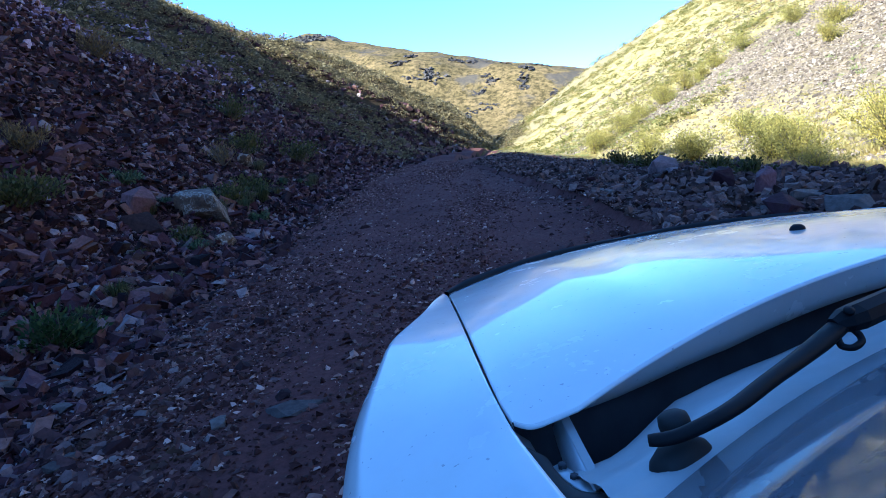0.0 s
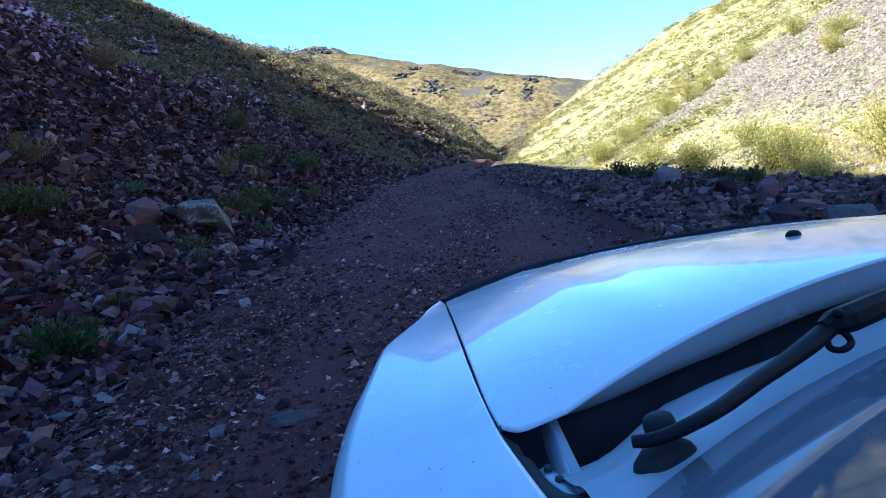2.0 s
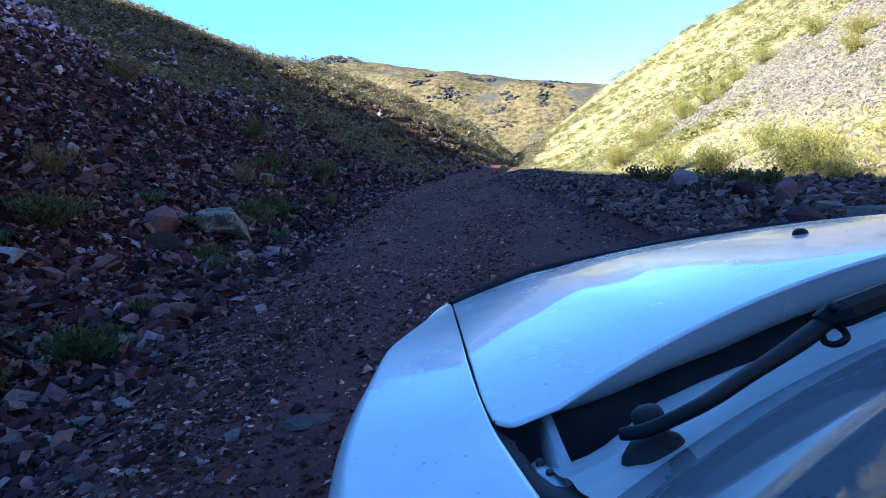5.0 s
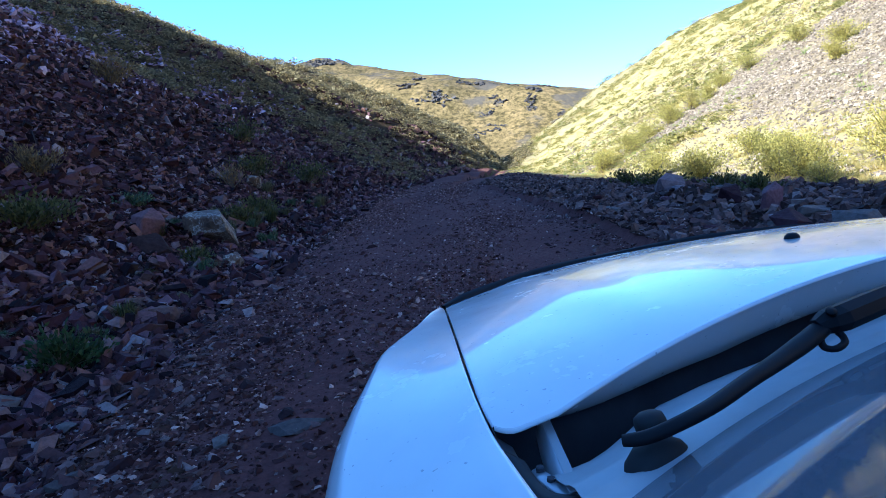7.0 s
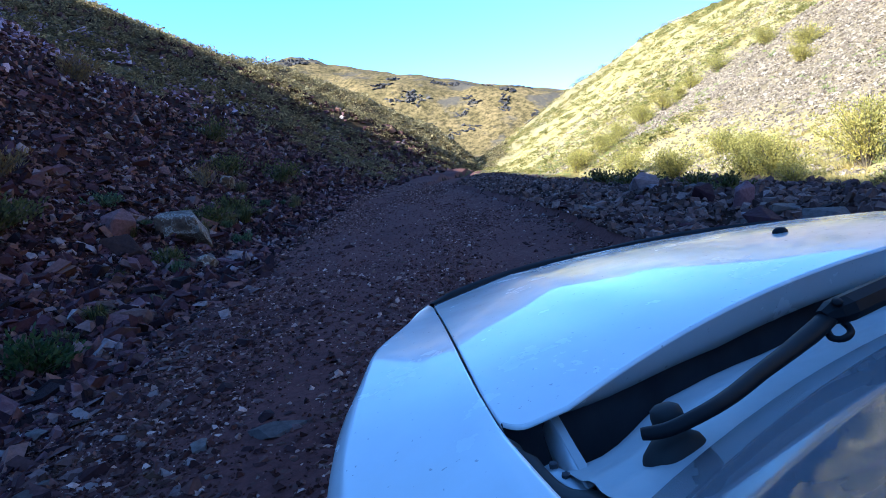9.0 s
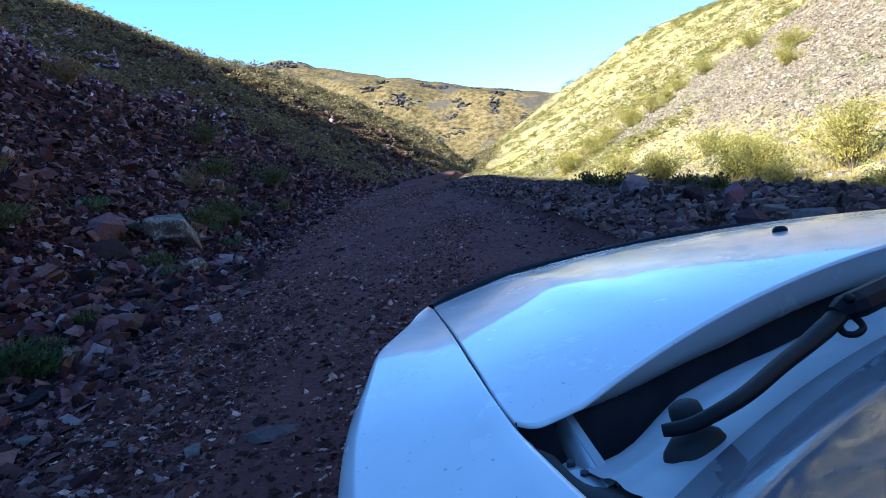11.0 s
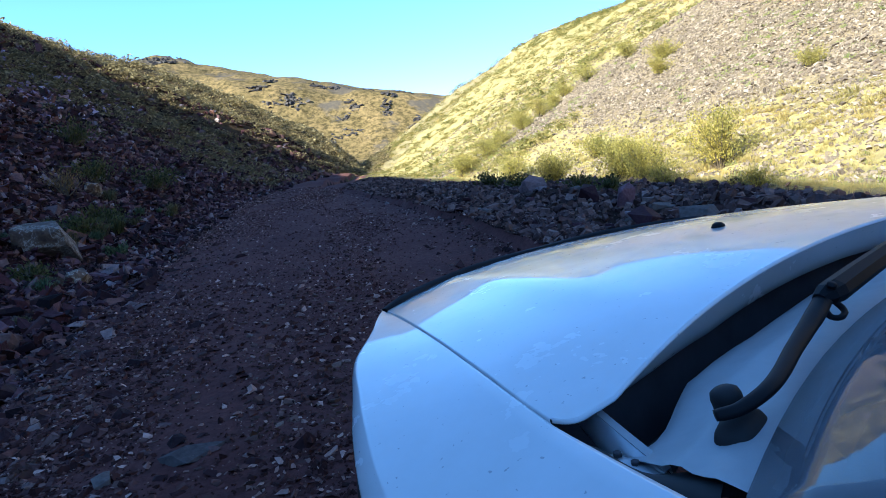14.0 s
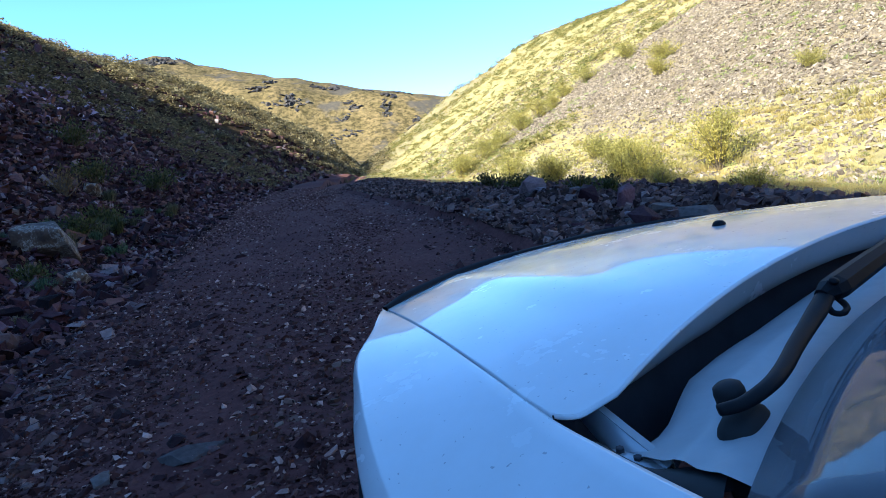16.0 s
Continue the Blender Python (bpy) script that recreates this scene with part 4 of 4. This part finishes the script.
for p in hem:
    if abs(p.x) < 0.69:
        drop = float(np.interp(abs(p.x), [0.0, 0.2, 0.38, 0.48, 0.53, 0.576, 0.62, 0.656, 0.68, 0.70], [0.052, 0.054, 0.056, 0.046, 0.041, 0.034, 0.024, 0.012, 0.003, 0.0]))
        frame_rows.append([p + Vector((0, 0.004, -0.003)), p + Vector((0, 0.012, -0.008 - 0.3 * drop)), p + Vector((0, 0.022, -0.010 - 0.7 * drop)), p + Vector((0, 0.031, -0.011 - drop)), p + Vector((0, 0.036, -0.015 - drop)), p + Vector((0, 0.07, -0.015 - drop))])
part("bonnet_frame", sheet(frame_rows), paint_mat, bonnet, "white inner frame under the bonnet's rear edge", True)
guard = []
for s in COLUMNS[3:-3]:
    y1 = 0.98 - 0.18 * abs(s) ** 2.6
    p = Vector((s * bonnet_half(y1), y1, bonnet_z(s * bonnet_half(y1), y1)))
    out = Vector((s * 0.5, 1.0, 0)).normalized()
    rise = 0.010 * min(1.0, (1 - abs(s)) * 9) * float(np.interp(abs(s), [0.0, 0.45], [0.3, 1.0]))
    guard.append([p + out * 0.004 + Vector((0, 0, -0.03)), p + out * 0.012 + Vector((0, 0, 0.002)), p + out * 0.026 + Vector((0, 0, rise)), p + out * 0.030 + Vector((0, 0, rise - 0.003)), p + out * 0.020 + Vector((0, 0, -0.03))])
part("stone_guard", sheet(guard), plastic_mat, bonnet, "dark smoked plastic stone guard on the bonnet's front edge", True)
nozzle = part("washer_nozzle", turned([(0.0, 0.011), (0.008, 0.010), (0.013, 0.006), (0.015, 0.0), (0.015, -0.01)], 16), plastic_mat, bonnet, "black washer nozzle", True)
nozzle.location = (0.030, 0.312, bonnet_z(0.030, 0.312))

# front wings, mirrored about the middle; three facets with soft creases between
WING_IN = ([-0.45, -0.27, -0.13, 0.0, 0.136, 0.365, 0.62, 0.80], [0.722, 0.729, 0.730, 0.7205, 0.705, 0.676, 0.644, 0.619])
WING_OUT = ([-0.375, -0.185, -0.023, 0.018, 0.06, 0.112, 0.171, 0.25, 0.318, 0.383, 0.427, 0.493, 0.592, 0.717, 0.8], [0.966, 0.944, 0.927, 0.92, 0.911, 0.9, 0.884, 0.86, 0.842, 0.823, 0.804, 0.766, 0.717, 0.664, 0.624])
WING_EDGE = ([-0.375, -0.185, -0.023, 0.018, 0.06, 0.112, 0.171, 0.25, 0.318, 0.383, 0.427, 0.493, 0.592, 0.717, 0.8], [-0.206, -0.152, -0.131, -0.126, -0.121, -0.119, -0.119, -0.12, -0.122, -0.124, -0.127, -0.13, -0.14, -0.151, -0.168])


def along(points, k):
    f = k * (len(points) - 1)
    i = min(int(f), len(points) - 2)
    pts = [Vector(points[max(0, min(len(points) - 1, i + d))]) for d in (-1, 0, 1, 2)]
    t = f - i
    return 0.5 * ((2 * pts[1]) + (pts[2] - pts[0]) * t + (2 * pts[0] - 5 * pts[1] + 4 * pts[2] - pts[3]) * t * t + (3 * pts[1] - pts[0] - 3 * pts[2] + pts[3]) * t ** 3)


def eased(y, table):
    """A table read with its corners rounded off."""
    return sum(float(np.interp(y + d, *table)) for d in (-0.04, -0.02, 0.0, 0.02, 0.04)) / 5


def wing_edges(y):
    x = eased(y, WING_IN)
    top = bonnet_z(x, y) if y > -0.13 else -0.048 + 0.10 * (-0.13 - y)
    return Vector((-x, y, top - 0.001)), Vector((-eased(y, WING_OUT), y, eased(y, WING_EDGE)))


def wing(side):
    rows = []
    for k in range(61):
        y = -0.45 + 1.25 * k / 60
        a, b = wing_edges(y)
        w1 = float(np.interp(y, [-0.25, -0.08, 0.1, 0.25, 0.5], [0.10, 0.075, 0.05, 0.02, 0.01]))
        w2 = float(np.interp(y, [-0.15, 0.1, 0.25, 0.4], [0.88, 0.90, 0.94, 0.985]))
        row = [a + Vector((0.03, 0, -0.05)), a + Vector((0.004, 0, -0.03)), a + Vector((0.0005, 0, -0.004)), a]
        for w in (0.25 * w1, 0.7 * w1, w1, 1.35 * w1, 1.8 * w1 + 0.02, 0.3, 0.4, 0.5, 0.6, 0.7, 0.8, w2 - 0.05, w2 - 0.015, w2 + 0.01, 0.5 * (w2 + 1.01), 1.0):
            slope = 0.02 * min(w, w1) / w1 + 0.60 * max(0.0, min(w, w2) - w1) / (w2 - w1) + 0.38 * max(0.0, w - w2) / (1 - w2)
            p = a.lerp(b, w)
            p.z = a.z + (b.z - a.z) * slope
            row.append(p)
        row += [b + Vector((dx, 0, dz)) for dx, dz in ((-0.002, -0.006), (-0.002, -0.02), (0.004, -0.09), (0.008, -0.26), (0.02, -0.40))]
        rows.append([Vector((-p.x * side, p.y, p.z)) for p in row])
    return sheet(rows)


for side in (-1, 1):
    part("front_wing", wing(side), paint_mat, car, "white front wing", True)
    flare = []
    for k in range(28):
        b = wing_edges(-0.42 + 1.12 * k / 27)[1]
        grow = float(np.interp(b.y, [-0.42, -0.10, 0.10, 0.6], [0.034, 0.026, 0.012, 0.007]))
        flare.append([Vector((side * (-b.x + dx), b.y, b.z + dz)) for dx, dz in ((-0.004, -0.06), (0.7 * grow, -0.075), (grow, -0.10), (grow, -0.14), (-0.01, -0.17))])
    part("arch_trim", sheet(flare), plastic_mat, car, "black plastic wheel arch trim", True)

# dark well between the bonnet's rear edge and the cowl
COWL_EDGE = ([0.0, 0.234, 0.305, 0.361, 0.41, 0.46, 0.51, 0.526, 0.562, 0.607, 0.637, 0.665, 0.72], [0.008, -0.045, -0.062, -0.076, -0.085, -0.097, -0.113, -0.117, -0.138, -0.168, -0.186, -0.192, -0.20])


def cowl_edge(x):
    return float(np.interp(abs(x), *COWL_EDGE))


well, cowl = [], []
for k in range(61):
    x = -0.718 + 1.436 * k / 60
    q = (x / 0.66) ** 2
    y = cowl_edge(x)
    well.append([Vector((x, bonnet_rear(x) + 0.07, -0.055)), Vector((x, bonnet_rear(x) + 0.05, -0.19)), Vector((x, y + 0.02, -0.19)), Vector((x, y + 0.003, -0.085))])
    if abs(x) < 0.70:
        a, b = Vector((x, y, -0.070)), Vector((x, -0.168 - 0.365 * x * x, -0.024))
        row = [a + Vector((0, 0.004, -0.03)), a + Vector((0, 0.002, -0.004)), a]
        for j in range(1, 13):
            w = j / 12
            row.append(a.lerp(b, w) + Vector((0, 0, 0.010 * math.sin(w * math.pi) - 0.006 * math.exp(-((w - 0.62) / 0.06) ** 2) - 0.004 * math.exp(-((w - 0.30) / 0.07) ** 2))))
        cowl.append(row)
part("scuttle_well", sheet(well), dark_mat, car, "dark recess under the bonnet's rear edge")
part("cowl_panel", sheet(cowl), cowl_mat, car, "pale cowl panel below the windscreen", True)

# bonnet hinge: a bright flange on a greyer web, its bracket and bolts, and the wing's plastic cover
WEB = [(-0.664, -0.082, -0.076), (-0.673, -0.12, -0.078), (-0.680, -0.155, -0.079), (-0.685, -0.187, -0.078), (-0.686, -0.223, -0.074)]
FLANGE = [(-0.6645, -0.100, -0.060), (-0.671, -0.14, -0.060), (-0.677, -0.177, -0.060), (-0.682, -0.21, -0.060), (-0.688, -0.243, -0.060)]
web, flange = [along(WEB, k / 16) for k in range(17)], [along(FLANGE, k / 16) for k in range(17)]
hinge = part("hinge_arm", thick(sheet([[p + Vector((-0.004, 0, -0.012)), p, q + Vector((-0.001, 0, -0.001))] for p, q in zip(web, flange)]), 0.002), steel_mat, car, "grey steel bonnet hinge arm", True)
part("flange", thick(sheet([[q, q + Vector((0.0095, 0.002, 0.001)), q + Vector((0.011, 0.002, -0.006))] for q in flange]), 0.0015), cowl_mat, hinge, "white painted edge of the hinge")
part("hinge_bracket", tube([(-0.700, -0.178, -0.072), (-0.700, -0.202, -0.068), (-0.694, -0.220, -0.068), (-0.686, -0.244, -0.066)], [0.006, 0.010, 0.009, 0.006], 8, 0.5), steel_mat, car, "", True)
for x, y in ((-0.699, -0.190), (-0.696, -0.212)):
    bolt = part("bolt", turned([(0.0045, -0.004), (0.0045, 0.002), (0.003, 0.003), (0.0, 0.003)], 6), dark_mat, hinge)
    bolt.location = (x, y, -0.063)
cover = []
for k in range(15):
    w = k / 14
    l = along([(-0.7285, -0.140, -0.060), (-0.728, -0.172, -0.056), (-0.728, -0.205, -0.053), (-0.727, -0.240, -0.050), (-0.727, -0.275, -0.046), (-0.72, -0.33, -0.036)], w)
    r = along([(-0.722, -0.150, -0.062), (-0.711, -0.176, -0.058), (-0.711, -0.205, -0.057), (-0.706, -0.240, -0.055), (-0.688, -0.262, -0.050), (-0.660, -0.290, -0.040)], w)
    cover.append([l + Vector((0, 0, -0.02)), l, l.lerp(r, 0.5) + Vector((0, 0, 0.003)), r, r + Vector((0, 0, -0.03))])
part("weather_seal", sheet(cover), rubber_mat, car, "black rubber seal along the wing", True)


# windscreen and dashboard
def glass_point(x, w):
    top = Vector((x * 0.90, -1.08 - 0.16 * x * x, 0.50 - 0.05 * x * x))
    low = Vector((x, -0.166 - 0.365 * x * x, -0.020))
    p = low.lerp(top, w)
    p.z += 0.012 * math.sin(math.pi * w)
    return p


glass = part("windscreen", thick(sheet([[glass_point(-0.75 + 1.50 * k / 30, j / 16) for j in range(17)] for k in range(31)]), 0.004), glass_mat, car, "dusty reflecting windscreen", True)
glass.visible_shadow = False
dash = [[Vector((x, -0.22 - 0.35 * x * x, -0.06)), Vector((x, -0.38 - 0.3 * x * x, -0.04)), Vector((x, -0.62 - 0.2 * x * x, -0.03)), Vector((x, -0.78, -0.06)), Vector((x, -0.80, -0.5))] for x in np.linspace(-0.66, 0.66, 15)]
part("dashboard", sheet(dash), dash_mat, car, "dark grey dashboard behind the glass", True)

# wiper
wiper = new("wiper")
wiper.parent = car
boot = []
for z, rx, ry in ((-0.02, 0.037, 0.024), (0.012, 0.037, 0.024), (0.030, 0.034, 0.022), (0.044, 0.028, 0.018), (0.052, 0.018, 0.012), (0.053, 0.0, 0.0)):
    boot.append([Vector((rx * math.copysign(abs(math.cos(a)) ** 0.6, math.cos(a)), ry * math.copysign(abs(math.sin(a)) ** 0.6, math.sin(a)), z)) for a in (6.2832 * i / 24 for i in range(24))])
base = part("pivot_cap", sheet(boot, True), rubber_mat, wiper, "black rubber wiper spindle cover", True)
base.matrix_local = pose(-0.608, -0.273, -0.069, -14, -6, 22)
knob = part("spindle_nut", turned([(0.0145, -0.018), (0.015, 0.004), (0.0135, 0.010), (0.009, 0.013), (0.0, 0.014)], 20), rubber_mat, wiper, "", True)
knob.matrix_local = pose(-0.604, -0.243, -0.015, -16, -8, 0)
arm_path = [(-0.642, -0.262, -0.010), (-0.622, -0.272, -0.006), (-0.588, -0.272, 0.000), (-0.548, -0.258, 0.000), (-0.496, -0.234, 0.000), (-0.441, -0.210, 0.000), (-0.398, -0.193, 0.003), (-0.362, -0.178, 0.007)]
part("arm", tube([along(arm_path, k / 36) for k in range(37)], [float(np.interp(k / 36, [0, 0.06, 0.3, 0.6, 0.85, 1], [0.0065, 0.0075, 0.008, 0.0092, 0.0115, 0.011])) for k in range(37)], 12, 0.75), plastic_mat, wiper, "black painted wiper arm", True)
part("knuckle", tube([(-0.368, -0.178, 0.010), (-0.352, -0.177, 0.012), (-0.336, -0.176, 0.013), (-0.269, -0.162, 0.015), (-0.15, -0.138, 0.018), (0.15, -0.120, 0.020)], [0.009, 0.0155, 0.017, 0.0165, 0.015, 0.010], 8, 0.9), plastic_mat, wiper, "black folded steel wiper head")
rivet = part("rivet", turned([(0.006, 0.0), (0.0055, 0.003), (0.0, 0.004)], 12), plastic_mat, wiper, "", True)
rivet.matrix_local = pose(-0.354, -0.184, 0.0255, 25, -10, 0)
hook = [(-0.372, -0.188, 0.0), (-0.376, -0.197, -0.005), (-0.369, -0.204, -0.006), (-0.353, -0.199, -0.005), (-0.346, -0.190, -0.002), (-0.347, -0.184, 0.002)]
part("hook", tube([along(hook, k / 15) for k in range(16)], [0.0038] * 16, 8), plastic_mat, wiper, "small black wire hook", True)
blade = [tuple(glass_point(x, 0.085) + Vector((0, 0, 0.014))) for x in np.linspace(-0.25, 0.5, 16)]
part("blade", tube(blade, [0.007] * 16, 6, 1.6), rubber_mat, wiper, "", True)


# the rest of the body, closed all round
def body_row(y, half, top, belt):
    pts = [(-half * 0.97, -0.80), (-half, -0.62), (-half, belt - 0.12), (-half * 0.97, belt), (-half * 0.8, top), (half * 0.8, top), (half * 0.97, belt), (half, belt - 0.12), (half, -0.62), (half * 0.97, -0.80)]
    return [Vector((x, y, z)) for x, z in pts]


part("body_shell", sheet([body_row(-3.1, 0.86, -0.1, -0.15), body_row(-3.0, 0.93, -0.04, -0.1), body_row(-2.3, 0.955, -0.06, -0.09), body_row(-1.0, 0.955, -0.10, -0.10), body_row(-0.82, 0.955, -0.14, -0.12), body_row(-0.43, 0.955, -0.20, -0.17)], True), paint_mat, car, "white body sides and rear", True)
roof = [[Vector((s * 0.60, y, 0.41 + 0.05 * (1 - s * s) + dz)) for s in np.linspace(-1, 1, 9)] for y, dz in ((-1.12, -0.01), (-1.4, 0.03), (-2.0, 0.04), (-2.6, 0.01), (-2.9, -0.05))]
part("roof", thick(sheet(roof), 0.02), paint_mat, car, "white roof", True)
for s in (-1, 1):
    part("pillar", tube([(s * 0.785, -0.40, -0.03), (s * 0.755, -0.80, 0.20), (s * 0.69, -1.16, 0.39)], [0.016, 0.020, 0.024], 8), plastic_mat, car, "black windscreen pillar trim", True)
    for y in (-1.75, -2.85):
        part("pillar", tube([(s * 0.90, y, -0.12), (s * 0.60, y + 0.06, 0.42)], [0.04, 0.04], 8), paint_mat, car, "", True)
    pane = sheet([[Vector((s * 0.89, y0, -0.11)), Vector((s * 0.60, y1, 0.41))] for y0, y1 in ((-0.60, -1.10), (-1.3, -1.35), (-1.75, -1.72), (-2.3, -2.25), (-2.85, -2.75))])
    side_glass = part("side_window", thick(pane, 0.004), glass_mat, car)
    side_glass.visible_shadow = False
    for y in (0.30, -2.25):
        wheel = new("wheel")
        wheel.parent = car
        wheel.matrix_local = pose(s * 0.83, y, -0.735, 0, 90, 0)
        part("tyre", turned([(0.19, -0.10), (0.29, -0.105), (0.315, -0.08), (0.315, 0.08), (0.29, 0.105), (0.19, 0.10)], 32), tyre_mat, wheel, "black tyre", True)
        part("rim", turned([(0.0, 0.06), (0.05, 0.07), (0.14, 0.085), (0.19, 0.108), (0.20, 0.10), (0.20, -0.10), (0.0, -0.1)], 32), rim_mat, wheel, "alloy rim", True)
rear = sheet([[Vector((-0.80, -2.95, -0.1)), Vector((0.80, -2.95, -0.1))], [Vector((-0.58, -2.88, 0.38)), Vector((0.58, -2.88, 0.38))]])
part("rear_window", thick(rear, 0.004), glass_mat, car)
bumper = []
for k in range(25):
    s = -1 + k / 12
    x, y = s * 0.88, 0.98 - 0.60 * abs(s) ** 2.4
    bumper.append([Vector((x * 0.80, y - 0.05, -0.33)), Vector((x * 0.95, y - 0.02, -0.40)), Vector((x, y + 0.09, -0.52)), Vector((x, y + 0.08, -0.70)), Vector((x * 0.96, y, -0.84))])
part("bumper", sheet(bumper), paint_mat, car, "white front bumper", True)
part("grille", tube([(-0.42, 0.93, -0.30), (0, 0.97, -0.29), (0.42, 0.93, -0.30)], [0.03, 0.035, 0.03], 10, 1.4), plastic_mat, car, "black grille", True)
for s in (-1, 1):
    part("headlight", tube([(s * 0.50, 0.82, -0.29), (s * 0.62, 0.70, -0.28), (s * 0.75, 0.53, -0.29)], [0.05, 0.06, 0.03], 12, 0.9), lamp_mat, car, "clear headlight", True)

# ---- loose stones that can be told apart, lying on the track and its edges ----
stone_meshes = []
for k in range(24):
    g = random.Random(500 + k)
    bm = bmesh.new()
    for c in CUBE:
        bm.verts.new((c[0] * g.uniform(0.55, 1.0) * 0.5, c[1] * g.uniform(0.4, 0.9) * 0.5, c[2] * g.uniform(0.25, 0.55) * 0.5))
    bmesh.ops.convex_hull(bm, input=bm.verts)
    bmesh.ops.bevel(bm, geom=bm.edges[:], offset=0.03, segments=1, affect="EDGES")
    me = bpy.data.meshes.new("stone")
    bm.to_mesh(me)
    bm.free()
    me.materials.append(pebble_mat if k > 13 else loose_mat if k % 7 else flat_mat)
    stone_meshes.append(me)


def loose_stones(n, parent, az0, az1, r0, r1, low, high, median, kinds=(0, 14)):
    x, y, r = scatter(n * 14, az0, az1, r0, r1)
    u = x - bend(y)
    keep = np.nonzero((u > low) & (u < high))[0][:n]
    for i in keep:
        s = min(float(np.exp(rng.normal(np.log(median), 0.4))), 1.8 * median)
        ob = new("stone", stone_meshes[int(rng.integers(*kinds))])
        ob.matrix_world = pose(x[i], y[i], float(height(x[i], y[i])) + 0.10 * s, rng.normal(0, 12), rng.normal(0, 12), rng.uniform(0, 360)) @ Matrix.Scale(s, 4)
        ob.parent = parent


loose_stones(290, road, -30, 60, 2.4, 13, -2.25, 2.0, 0.042, (14, 24))
loose_stones(230, ground, 10, 62, 2.6, 12, -5.5, -2.25, 0.12)
loose_stones(120, ground, -62, -10, 3.4, 12, 2.3, 4.6, 0.10)
